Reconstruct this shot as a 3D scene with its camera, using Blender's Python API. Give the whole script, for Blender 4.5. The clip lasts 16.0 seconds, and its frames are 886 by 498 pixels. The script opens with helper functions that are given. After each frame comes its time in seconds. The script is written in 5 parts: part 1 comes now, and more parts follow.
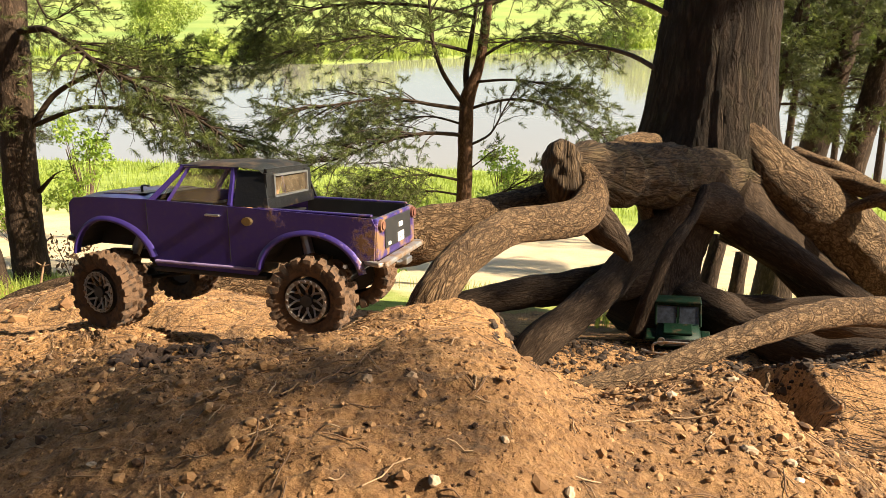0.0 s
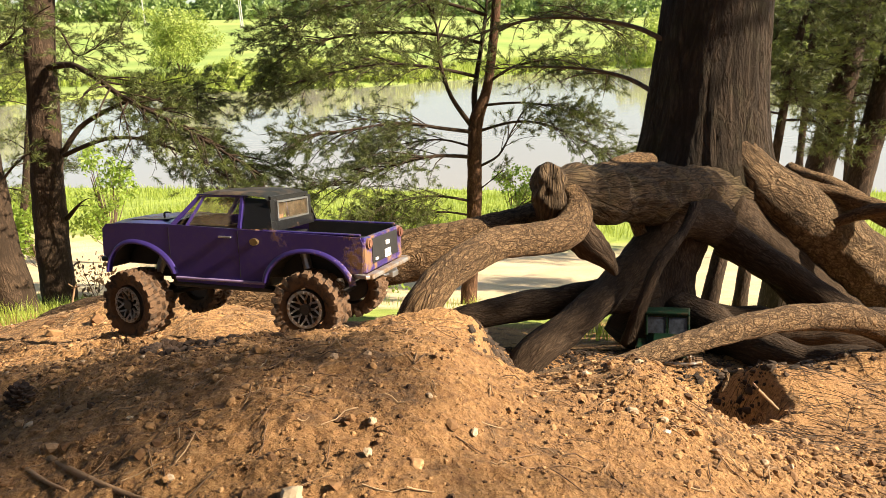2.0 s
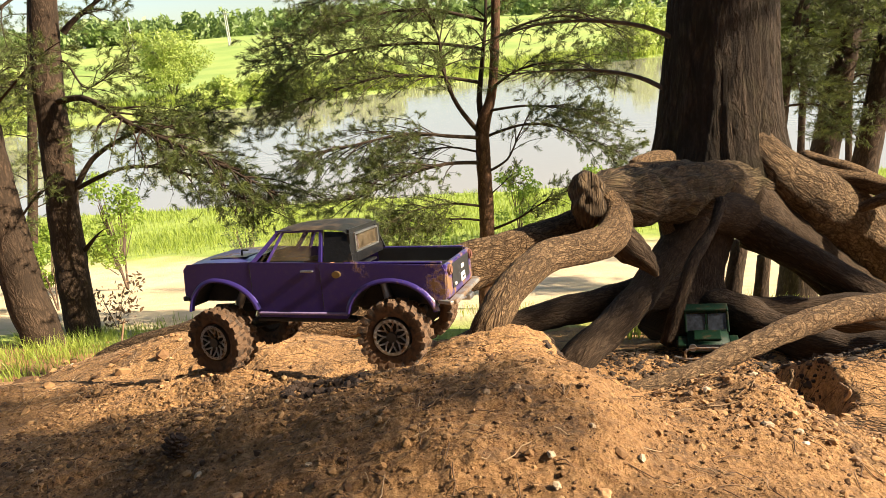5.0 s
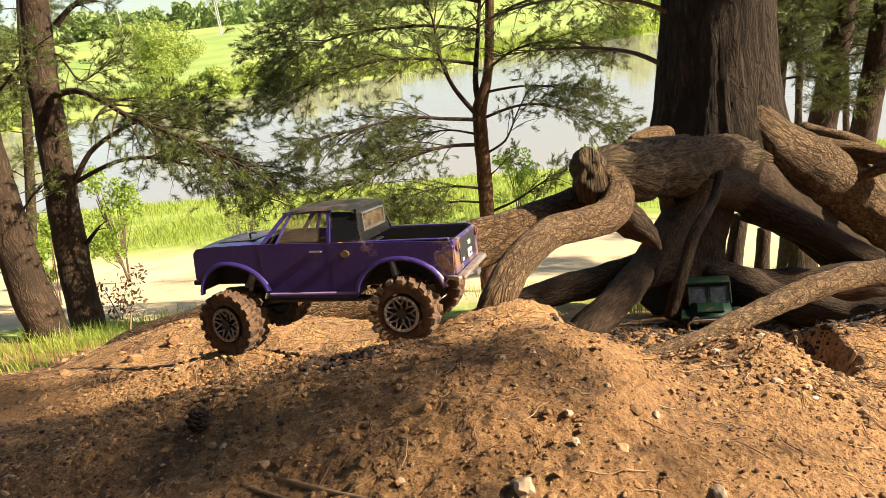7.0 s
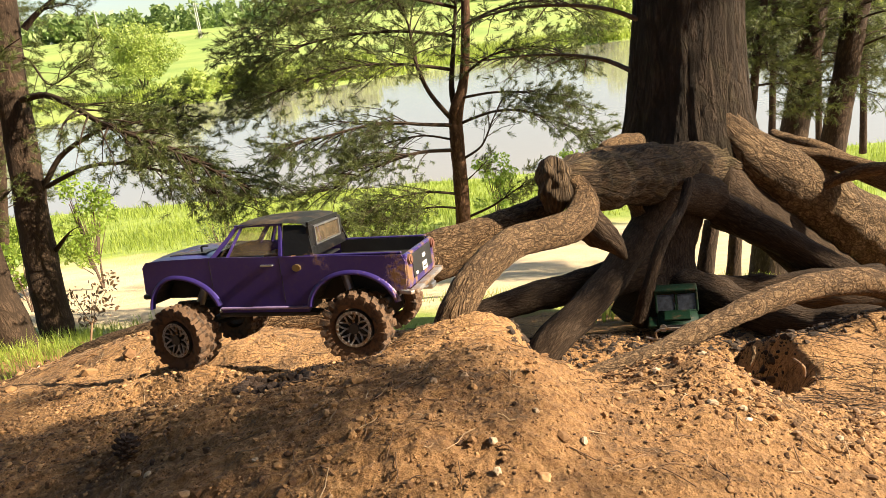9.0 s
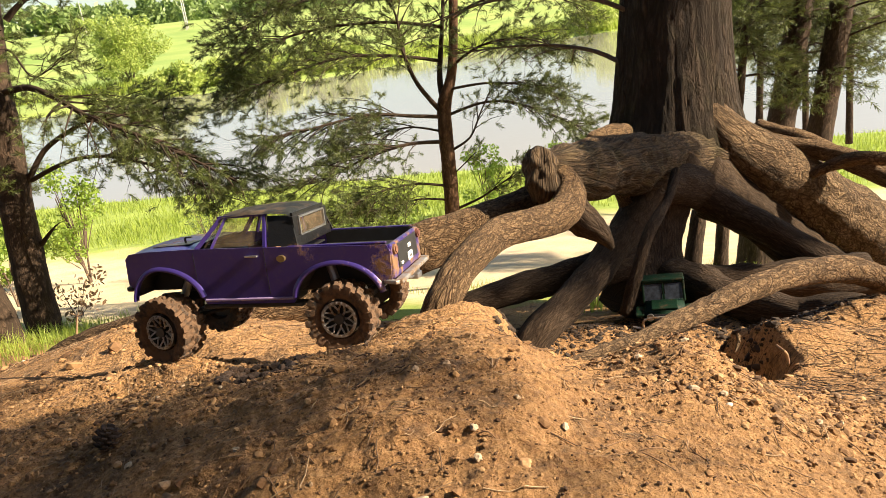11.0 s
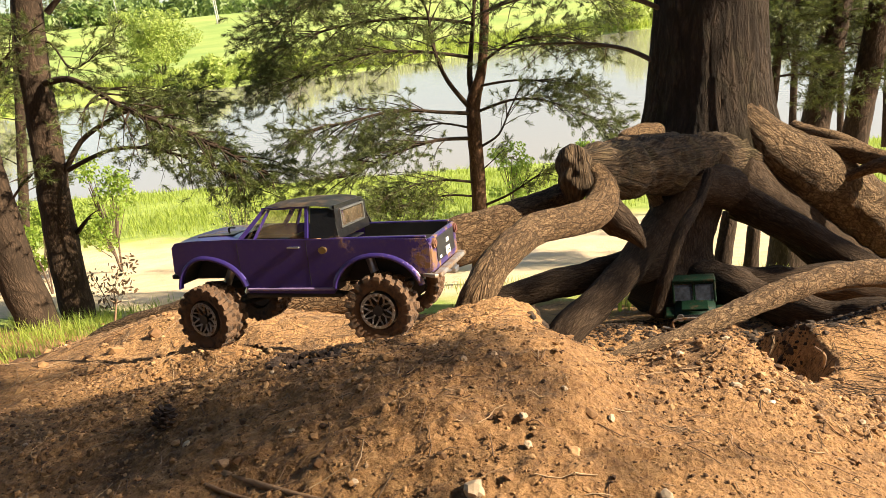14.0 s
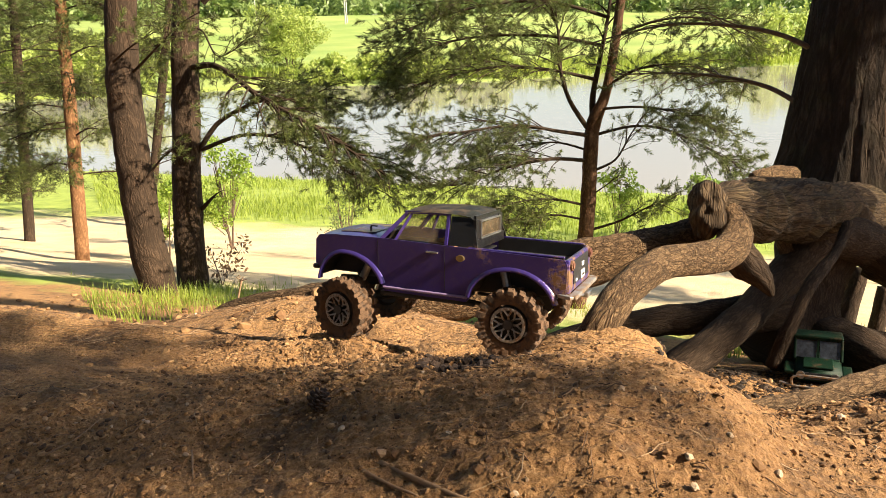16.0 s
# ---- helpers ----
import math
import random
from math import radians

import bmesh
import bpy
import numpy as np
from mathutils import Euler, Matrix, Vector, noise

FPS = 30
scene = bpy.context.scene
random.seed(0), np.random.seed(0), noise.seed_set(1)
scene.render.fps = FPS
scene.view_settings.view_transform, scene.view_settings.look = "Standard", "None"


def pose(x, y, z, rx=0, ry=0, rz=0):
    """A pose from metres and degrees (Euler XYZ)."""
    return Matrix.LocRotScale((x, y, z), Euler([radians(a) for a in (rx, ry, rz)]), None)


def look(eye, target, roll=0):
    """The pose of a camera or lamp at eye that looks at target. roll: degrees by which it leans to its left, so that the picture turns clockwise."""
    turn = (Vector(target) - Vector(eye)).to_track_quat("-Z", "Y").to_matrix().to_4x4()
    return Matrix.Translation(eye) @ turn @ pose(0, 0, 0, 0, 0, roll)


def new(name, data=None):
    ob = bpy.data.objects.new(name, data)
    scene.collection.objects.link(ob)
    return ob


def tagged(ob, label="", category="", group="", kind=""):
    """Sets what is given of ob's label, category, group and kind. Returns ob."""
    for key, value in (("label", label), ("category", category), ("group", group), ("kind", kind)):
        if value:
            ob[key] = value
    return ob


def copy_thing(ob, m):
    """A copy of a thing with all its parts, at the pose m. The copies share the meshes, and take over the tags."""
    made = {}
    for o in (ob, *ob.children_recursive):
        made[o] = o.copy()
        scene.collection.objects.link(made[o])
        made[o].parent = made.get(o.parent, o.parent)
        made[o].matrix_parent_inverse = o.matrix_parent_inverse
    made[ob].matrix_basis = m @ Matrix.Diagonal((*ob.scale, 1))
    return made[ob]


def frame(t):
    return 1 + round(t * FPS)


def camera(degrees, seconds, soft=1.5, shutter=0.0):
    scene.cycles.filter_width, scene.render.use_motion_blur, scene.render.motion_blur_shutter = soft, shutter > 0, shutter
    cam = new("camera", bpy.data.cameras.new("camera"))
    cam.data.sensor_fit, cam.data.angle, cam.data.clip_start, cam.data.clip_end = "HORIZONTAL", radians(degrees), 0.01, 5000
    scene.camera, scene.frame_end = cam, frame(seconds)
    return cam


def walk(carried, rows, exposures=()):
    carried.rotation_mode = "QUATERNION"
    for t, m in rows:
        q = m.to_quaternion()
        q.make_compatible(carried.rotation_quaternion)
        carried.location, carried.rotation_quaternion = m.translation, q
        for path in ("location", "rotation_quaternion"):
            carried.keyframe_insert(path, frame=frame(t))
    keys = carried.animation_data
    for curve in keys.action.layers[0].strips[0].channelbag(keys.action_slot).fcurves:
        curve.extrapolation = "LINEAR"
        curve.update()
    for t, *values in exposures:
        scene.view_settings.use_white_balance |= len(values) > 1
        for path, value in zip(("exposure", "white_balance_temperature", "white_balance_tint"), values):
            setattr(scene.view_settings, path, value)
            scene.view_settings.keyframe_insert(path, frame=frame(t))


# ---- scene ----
cam = camera(66.0, 16.0, 0.55)
PATH = [
    (0, (0.047, -0.057, 0.349), (-0.153, 1.818, -0.316), 0.0),
    (0.5, (0.052, -0.109, 0.36), (-0.171, 1.769, -0.292), -1.1),
    (1, (0.091, -0.122, 0.377), (-0.148, 1.761, -0.254), -0.3),
    (1.5, (0.116, -0.158, 0.39), (-0.146, 1.727, -0.225), -0.3),
    (2, (0.126, -0.194, 0.388), (-0.129, 1.694, -0.22), -1.4),
    (2.5, (0.106, -0.193, 0.397), (-0.097, 1.699, -0.217), -4.1),
    (3, (0.098, -0.175, 0.412), (-0.107, 1.72, -0.191), -4.1),
    (3.5, (0.075, -0.188, 0.403), (-0.134, 1.705, -0.206), -3.9),
    (4, (0.015, -0.21, 0.42), (-0.204, 1.682, -0.19), -5.8),
    (4.2, (0.003, -0.222, 0.427), (-0.231, 1.673, -0.17), -5.6),
    (6.3, (0.002, -0.241, 0.441), (-0.276, 1.64, -0.18), -5.4),
    (6.5, (-0.005, -0.247, 0.435), (-0.275, 1.63, -0.198), -6.1),
    (7, (-0.01, -0.25, 0.43), (-0.268, 1.627, -0.211), -6.8),
    (7.5, (0.014, -0.233, 0.436), (-0.233, 1.651, -0.188), -5.3),
    (8, (0.016, -0.231, 0.438), (-0.22, 1.654, -0.187), -5.6),
    (8.5, (0.026, -0.233, 0.436), (-0.195, 1.651, -0.198), -6.1),
    (9, (0.038, -0.228, 0.436), (-0.166, 1.657, -0.2), -6.4),
    (9.5, (0.047, -0.221, 0.434), (-0.138, 1.663, -0.21), -6.8),
    (12, (0.045, -0.23, 0.43), (-0.13, 1.647, -0.239), -6.4),
    (12.5, (0.044, -0.23, 0.43), (-0.131, 1.645, -0.245), -6.7),
    (13, (0.04, -0.233, 0.429), (-0.148, 1.639, -0.249), -6.8),
    (13.5, (0.035, -0.236, 0.432), (-0.18, 1.637, -0.236), -6.3),
    (14, (0.022, -0.247, 0.436), (-0.224, 1.624, -0.227), -6.0),
    (14.5, (0.011, -0.256, 0.437), (-0.276, 1.61, -0.222), -5.3),
    (15, (-0.005, -0.262, 0.436), (-0.341, 1.598, -0.217), -4.4),
    (15.5, (-0.023, -0.261, 0.439), (-0.433, 1.591, -0.195), -3.2),
    (16, (-0.052, -0.273, 0.45), (-0.564, 1.56, -0.163), -1.3),
]
walk(cam, [(t, look(eye, target, roll)) for t, eye, target, roll in PATH], [(0.0, 1.66, 6750, 9), (16.0, 1.66, 6750, 9)])

# ---- sky and sun ----
SUN_AZ, SUN_EL = 93.5, 33.0  # degrees: from +y towards +x, above the horizon
world = bpy.data.worlds.new("sky")
scene.world = world
world.use_nodes = True
_nt = world.node_tree
_sky = _nt.nodes.new("ShaderNodeTexSky")
_sky.sky_type = "NISHITA"
_sky.sun_disc = False
_sky.sun_elevation, _sky.sun_rotation = radians(SUN_EL), radians(SUN_AZ)
_bg = _nt.nodes["Background"]
_bg.inputs["Strength"].default_value = 0.058
_nt.links.new(_sky.outputs["Color"], _bg.inputs["Color"])
sun = new("sun", bpy.data.lights.new("sun", "SUN"))
sun.data.energy, sun.data.angle, sun.data.color = 5.0, radians(0.6), (1.0, 0.86, 0.66)
SUN_WAY = Vector((math.sin(radians(SUN_AZ)) * math.cos(radians(SUN_EL)), math.cos(radians(SUN_AZ)) * math.cos(radians(SUN_EL)), math.sin(radians(SUN_EL))))
sun.matrix_basis = look(SUN_WAY * 30, (0, 0, 0))



# ---- materials ----
def mat(name):
    m = bpy.data.materials.new(name)
    m.use_nodes = True
    nt = m.node_tree
    b = nt.nodes["Principled BSDF"]
    return m, nt, b


def node(nt, kind, **inputs):
    n = nt.nodes.new(kind)
    for k, v in inputs.items():
        n.inputs[k.replace("_", " ")].default_value = v
    return n


def coords(nt, scale=(1, 1, 1), world_space=False):
    if world_space:
        src = nt.nodes.new("ShaderNodeNewGeometry").outputs["Position"]
    else:
        src = nt.nodes.new("ShaderNodeTexCoord").outputs["Object"]
    mp = nt.nodes.new("ShaderNodeMapping")
    mp.inputs["Scale"].default_value = scale
    nt.links.new(src, mp.inputs["Vector"])
    return mp.outputs["Vector"]


def noise_tex(nt, vec, scale, detail=6, rough=0.6):
    n = nt.nodes.new("ShaderNodeTexNoise")
    n.inputs["Scale"].default_value, n.inputs["Detail"].default_value, n.inputs["Roughness"].default_value = scale, detail, rough
    nt.links.new(vec, n.inputs["Vector"])
    return n.outputs["Fac"]


def ramp(nt, fac, stops):
    r = nt.nodes.new("ShaderNodeValToRGB")
    el = r.color_ramp.elements
    while len(el) < len(stops):
        el.new(0.5)
    for e, (p, c) in zip(el, stops):
        e.position, e.color = p, (*c, 1) if len(c) == 3 else c
    nt.links.new(fac, r.inputs["Fac"])
    return r.outputs["Color"]


def grey(v):
    return (v, v, v)


def mix(nt, fac, a, b, mode="MIX"):
    n = nt.nodes.new("ShaderNodeMix")
    n.data_type, n.blend_type = "RGBA", mode
    for sock, v in ((n.inputs[0], fac), (n.inputs[6], a), (n.inputs[7], b)):
        if isinstance(v, (int, float)):
            sock.default_value = v
        elif isinstance(v, tuple):
            sock.default_value = (*v, 1)
        else:
            nt.links.new(v, sock)
    return n.outputs[2]


def bump(nt, bsdf, height, strength=0.5, distance=0.01):
    b = nt.nodes.new("ShaderNodeBump")
    b.inputs["Strength"].default_value, b.inputs["Distance"].default_value = strength, distance
    nt.links.new(height, b.inputs["Height"])
    nt.links.new(b.outputs["Normal"], bsdf.inputs["Normal"])


def simple(name, colour, rough=0.6, metal=0.0, var=0.25, scale=30, bump_by=0.0):
    m, nt, b = mat(name)
    v = coords(nt)
    f = noise_tex(nt, v, scale)
    lo = tuple(c * (1 - var) for c in colour)
    hi = tuple(min(1, c * (1 + var)) for c in colour)
    nt.links.new(ramp(nt, f, [(0.3, lo), (0.7, hi)]), b.inputs["Base Color"])
    b.inputs["Roughness"].default_value, b.inputs["Metallic"].default_value = rough, metal
    if bump_by:
        bump(nt, b, f, 0.5, bump_by)
    return m


def bark(name, dark, mid, light, scale=30, along=0.35, depth=0.01, crack_width=0.16, green=0.0, plates=0.0):
    """Cracked bark plates that run along the grain (the UV map is in metres, v along the limb)."""
    m, nt, b = mat(name)
    uv = nt.nodes.new("ShaderNodeTexCoord").outputs["UV"]
    mp = nt.nodes.new("ShaderNodeMapping")
    mp.inputs["Scale"].default_value = (1, along, 1)
    nt.links.new(uv, mp.inputs["Vector"])
    v = mp.outputs["Vector"]
    cells = []
    for k, width in ((0.55, crack_width), (1.3, crack_width * 1.4), (3.0, crack_width * 2)):
        n = nt.nodes.new("ShaderNodeTexNoise")
        n.inputs["Scale"].default_value, n.inputs["Detail"].default_value, n.inputs["Distortion"].default_value = scale * k, 4, 0.6
        nt.links.new(v, n.inputs["Vector"])
        sub = nt.nodes.new("ShaderNodeMath")
        sub.operation = "SUBTRACT"
        sub.inputs[1].default_value = 0.5
        nt.links.new(n.outputs["Fac"], sub.inputs[0])
        ab = nt.nodes.new("ShaderNodeMath")
        ab.operation = "ABSOLUTE"
        nt.links.new(sub.outputs[0], ab.inputs[0])
        cells.append(ramp(nt, ab.outputs[0], [(0.0, grey(0)), (width * 0.45, grey(1))]))
    if plates:
        wob = nt.nodes.new("ShaderNodeTexNoise")
        wob.inputs["Scale"].default_value, wob.inputs["Detail"].default_value = plates * 0.7, 5
        nt.links.new(v, wob.inputs["Vector"])
        bent = nt.nodes.new("ShaderNodeVectorMath")
        bent.operation = "MULTIPLY_ADD"
        nt.links.new(wob.outputs["Color"], bent.inputs[0])
        bent.inputs[1].default_value = (2.4 / plates,) * 3
        nt.links.new(v, bent.inputs[2])
        vor = nt.nodes.new("ShaderNodeTexVoronoi")
        vor.feature = "DISTANCE_TO_EDGE"
        vor.inputs["Scale"].default_value = plates
        nt.links.new(bent.outputs[0], vor.inputs["Vector"])
        cells[0] = mix(nt, 0.75, cells[0], ramp(nt, vor.outputs["Distance"], [(0.01, grey(0.15)), (0.10, grey(1))]), "MULTIPLY")
    crack = mix(nt, 1.0, mix(nt, 0.8, cells[0], cells[1], "MULTIPLY"), mix(nt, 0.5, cells[2], grey(1)), "MULTIPLY")
    fine = noise_tex(nt, v, scale * 4, 8, 0.75)
    pos = coords(nt, world_space=True)
    big = noise_tex(nt, pos, 4, 4)
    tone = ramp(nt, fine, [(0.32, mid), (0.68, light)])
    tone = mix(nt, ramp(nt, big, [(0.35, grey(0)), (0.7, grey(0.6))]), tone, tuple(0.6 * c for c in mid))
    if green:
        tone = mix(nt, ramp(nt, noise_tex(nt, pos, 7, 5), [(0.5, grey(0)), (0.75, grey(green))]), tone, (0.10, 0.11, 0.04))
    nt.links.new(mix(nt, crack, mix(nt, 0.15, dark, tone), tone), b.inputs["Base Color"])
    b.inputs["Roughness"].default_value = 0.95
    b.inputs["Specular IOR Level"].default_value = 0.2
    hgt = mix(nt, 0.45, crack, fine)
    bump(nt, b, hgt, 1.0, depth)
    return m


M_ROOT = bark("root_bark", (0.03, 0.017, 0.01), (0.21, 0.125, 0.064), (0.36, 0.235, 0.13), 42, 0.4, 0.018, 0.075, plates=60)
M_SCALY = bark("scaly_root_bark", (0.028, 0.017, 0.01), (0.22, 0.138, 0.074), (0.40, 0.27, 0.155), 24, 0.55, 0.035, 0.095, plates=30)
# dark stringy bark, darkened further to stand in for shade on the root
M_STRINGY_SHADED = bark("stringy_root_bark_shade_darkened", (0.014, 0.009, 0.006), (0.085, 0.056, 0.034), (0.20, 0.135, 0.078), 40, 0.14, 0.018, 0.10, 0.35)
# fibre colour lowered so that the roots under the trunk look shaded
M_FIBRE_SHADED = bark("fibrous_root_shade_darkened", (0.018, 0.011, 0.007), (0.06, 0.038, 0.024), (0.13, 0.085, 0.052), 60, 0.25, 0.010)
M_TRUNK = bark("pine_bark", (0.012, 0.008, 0.005), (0.06, 0.04, 0.028), (0.135, 0.094, 0.064), 20, 0.22, 0.05, 0.25, 0.4)
M_PINE = bark("young_pine_bark", (0.018, 0.012, 0.008), (0.062, 0.039, 0.026), (0.14, 0.09, 0.057), 26, 0.35, 0.012, 0.2)
M_REDPINE = bark("reddish_pine_bark", (0.035, 0.018, 0.011), (0.14, 0.073, 0.04), (0.25, 0.135, 0.075), 30, 0.35, 0.01, 0.2)
M_ORANGE = bark("orange_pine_bark", (0.10, 0.045, 0.02), (0.32, 0.16, 0.075), (0.46, 0.26, 0.13), 30, 0.35, 0.008, 0.2)


def soil_material():
    m, nt, b = mat("soil")
    pos = coords(nt, world_space=True)
    geo = nt.nodes.new("ShaderNodeSeparateXYZ")
    nt.links.new(pos, geo.inputs[0])
    big = noise_tex(nt, pos, 3.0, 5)
    fine = noise_tex(nt, pos, 120.0, 9, 0.8)
    soil = ramp(nt, fine, [(0.36, (0.15, 0.075, 0.028)), (0.5, (0.37, 0.195, 0.075)), (0.64, (0.56, 0.33, 0.14))])
    soil = mix(nt, ramp(nt, big, [(0.4, grey(0)), (0.65, grey(0.55))]), soil, (0.17, 0.082, 0.034))
    damp = ramp(nt, noise_tex(nt, pos, 11.0, 7, 0.7), [(0.54, grey(0)), (0.64, grey(0.75))])
    soil = mix(nt, damp, soil, (0.06, 0.033, 0.017))
    sand = ramp(nt, noise_tex(nt, pos, 1.2, 8, 0.7), [(0.3, (0.50, 0.38, 0.22)), (0.7, (0.72, 0.57, 0.37))])
    grass = ramp(nt, noise_tex(nt, pos, 2.0, 8, 0.7), [(0.3, (0.16, 0.23, 0.035)), (0.7, (0.36, 0.43, 0.08))])
    field = ramp(nt, noise_tex(nt, pos, 0.05, 6, 0.6), [(0.3, (0.16, 0.26, 0.045)), (0.7, (0.32, 0.37, 0.095))])
    wob = nt.nodes.new("ShaderNodeMath")
    wob.operation = "MULTIPLY_ADD"
    nt.links.new(noise_tex(nt, pos, 0.5, 5), wob.inputs[0])
    wob.inputs[1].default_value = 5.0
    nt.links.new(geo.outputs["Y"], wob.inputs[2])

    def step(lo, hi):
        mr = nt.nodes.new("ShaderNodeMapRange")
        mr.inputs["From Min"].default_value, mr.inputs["From Max"].default_value = lo, hi
        nt.links.new(wob.outputs[0], mr.inputs["Value"])
        return mr.outputs["Result"]
    c = mix(nt, step(5.9, 6.5), soil, grass)
    c = mix(nt, step(6.9, 7.7), c, sand)
    c = mix(nt, step(14.5, 16.0), c, grass)
    c = mix(nt, step(60.0, 66.0), c, field)
    nt.links.new(c, b.inputs["Base Color"])
    b.inputs["Roughness"].default_value = 0.95
    crumb = nt.nodes.new("ShaderNodeTexVoronoi")
    crumb.inputs["Scale"].default_value = 170.0
    nt.links.new(pos, crumb.inputs["Vector"])
    hgt = mix(nt, 0.5, fine, noise_tex(nt, pos, 420.0, 5, 0.7))
    hgt = mix(nt, 0.35, hgt, crumb.outputs["Distance"])
    bump(nt, b, hgt, 1.0, 0.012)
    return m


M_SOIL = soil_material()


# ---- mesh helpers ----
def mesh_of(name, verts, faces, material, smooth=True):
    me = bpy.data.meshes.new(name)
    me.from_pydata(verts, [], faces)
    me.update()
    if smooth:
        me.polygons.foreach_set("use_smooth", [True] * len(me.polygons))
    me.materials.append(material)
    return me


def part(name, bm, material, parent=None, label="", smooth=False):
    me = bpy.data.meshes.new(name)
    bmesh.ops.recalc_face_normals(bm, faces=bm.faces)
    bm.to_mesh(me)
    bm.free()
    if smooth:
        me.polygons.foreach_set("use_smooth", [True] * len(me.polygons))
    me.materials.append(material)
    ob = new(name, me)
    ob.parent = parent
    if label:
        ob["label"] = label
    return ob


def spline(pts, n):
    """Catmull-Rom through rows of numbers, n steps a piece."""
    p = np.array(pts, float)
    p = np.vstack([2 * p[0] - p[1], p, 2 * p[-1] - p[-2]])
    out = []
    for i in range(1, len(p) - 2):
        for k in range(n):
            t = k / n
            a, b, c, d = p[i - 1], p[i], p[i + 1], p[i + 2]
            out.append(0.5 * (2 * b + (c - a) * t + (2 * a - 5 * b + 4 * c - d) * t * t + (3 * b - a - 3 * c + d) * t ** 3))
    out.append(p[-2])
    return np.array(out)


def tube(pts, radii, sides=16, n=8, rough=0.08, freq=6.0, seed=0, ends=True, flute=0.0):
    """Vertices and faces of a knobbly tapering tube along a curve."""
    rows = spline([(*p, r) for p, r in zip(pts, radii)], n)
    c, rad = rows[:, :3], np.maximum(rows[:, 3], 0.0005)
    tang = np.gradient(c, axis=0)
    tang /= np.linalg.norm(tang, axis=1)[:, None] + 1e-12
    side = np.cross(tang[0], (0.3, 0.2, 0.93))
    side /= np.linalg.norm(side) + 1e-12
    verts, faces = [], []
    for i in range(len(c)):
        side = side - tang[i] * side.dot(tang[i])
        side /= np.linalg.norm(side) + 1e-12
        other = np.cross(tang[i], side)
        for k in range(sides):
            a = 2 * math.pi * k / sides
            d = side * math.cos(a) + other * math.sin(a)
            if not rough:
                verts.append(c[i] + d * rad[i])
                continue
            q = Vector(c[i] + d * rad[i])
            f = 1 + rough * (noise.noise(q * freq + Vector((seed, 0, 0))) + 0.5 * noise.noise(q * freq * 2.7 + Vector((0, seed, 0))))
            f += rough * 0.5 * noise.noise(Vector((d[0] * 3, d[1] * 3, d[2] * 3 + seed)) + q * freq * 0.3)
            if flute:
                f += flute * math.sin(a * 5 + seed + i * 0.05)
            verts.append(c[i] + d * rad[i] * f)
    for i in range(len(c) - 1):
        for k in range(sides):
            faces.append((i * sides + k, i * sides + (k + 1) % sides, (i + 1) * sides + (k + 1) % sides, (i + 1) * sides + k))
    if ends:
        for i, flip in ((0, True), (len(c) - 1, False)):
            verts.append(c[i] + tang[i] * rad[i] * (-0.25 if flip else 0.25))
            o = len(verts) - 1
            for k in range(sides):
                t = (i * sides + k, i * sides + (k + 1) % sides, o)
                faces.append(t[::-1] if flip else t)
    return verts, faces


def wrap_uv(me, sides, radius):
    """UV in metres: u round the limb, v along it."""
    n = len(me.vertices)
    co = np.empty(n * 3)
    me.vertices.foreach_get("co", co)
    co = co.reshape(-1, 3)
    rings = n // sides
    mids = co[:rings * sides].reshape(rings, sides, 3).mean(1)
    along = np.concatenate([[0], np.cumsum(np.linalg.norm(np.diff(mids, axis=0), axis=1))])
    li = np.empty(len(me.loops), int)
    me.loops.foreach_get("vertex_index", li)
    ring = np.minimum(li // sides, rings - 1)
    k = (li % sides).astype(float)
    first = np.empty(len(me.polygons), int)
    total = np.empty(len(me.polygons), int)
    me.polygons.foreach_get("loop_start", first)
    me.polygons.foreach_get("loop_total", total)
    poly = np.repeat(np.arange(len(total)), total)
    most = np.maximum.reduceat(k, first)
    seam = (most[poly] == sides - 1) & (k == 0)
    k[seam] = sides
    uv = np.stack([k / sides * 2 * math.pi * radius, along[ring]], 1)
    me.uv_layers.new(name="grain").data.foreach_set("uv", uv.ravel())


def tube_part(name, parent, pts, radii, material, label="", **kw):
    v, f = tube(pts, radii, **kw)
    me = mesh_of(name, v, f, material)
    wrap_uv(me, kw.get("sides", 16), sum(radii) / len(radii))
    ob = new(name, me)
    ob.parent = parent
    if label:
        ob["label"] = label
    return ob


def box(bm, size, at=(0, 0, 0), rot=(0, 0, 0), bevel=0.0, seg=2):
    g = bmesh.ops.create_cube(bm, size=1.0)
    vs = g["verts"]
    bmesh.ops.transform(bm, verts=vs, matrix=pose(*at, *rot) @ Matrix.Diagonal((*size, 1)))
    if bevel:
        es = list({e for v in vs for e in v.link_edges})
        bmesh.ops.bevel(bm, geom=es, offset=bevel, segments=seg, affect="EDGES", profile=0.5)
    return bm


# ---- ground ----
PROF_Y = (-40, -6, -2, -0.5, 0.0, 0.2, 0.35, 0.45, 0.55, 0.65, 0.78, 1.0, 1.3, 1.8, 3.0, 5.0, 8.0, 11.0, 14.0, 20.0, 22.6, 26.0, 40.0)
PROF_Z = (16.0, 2.6, 0.35, 0.03, 0.08, 0.10, 0.11, 0.09, 0.045, -0.02, -0.09, -0.175, -0.34, -0.6, -1.1, -1.78, -2.75, -3.4, -3.9, -4.5, -4.8, -5.6, -6.5)


def bump2(x, y, cx, cy, sx, sy):
    return math.exp(-((x - cx) / sx) ** 2 - ((y - cy) / sy) ** 2)


def soft_step(u):
    u = min(1.0, max(0.0, u))
    return u * u * (3 - 2 * u)


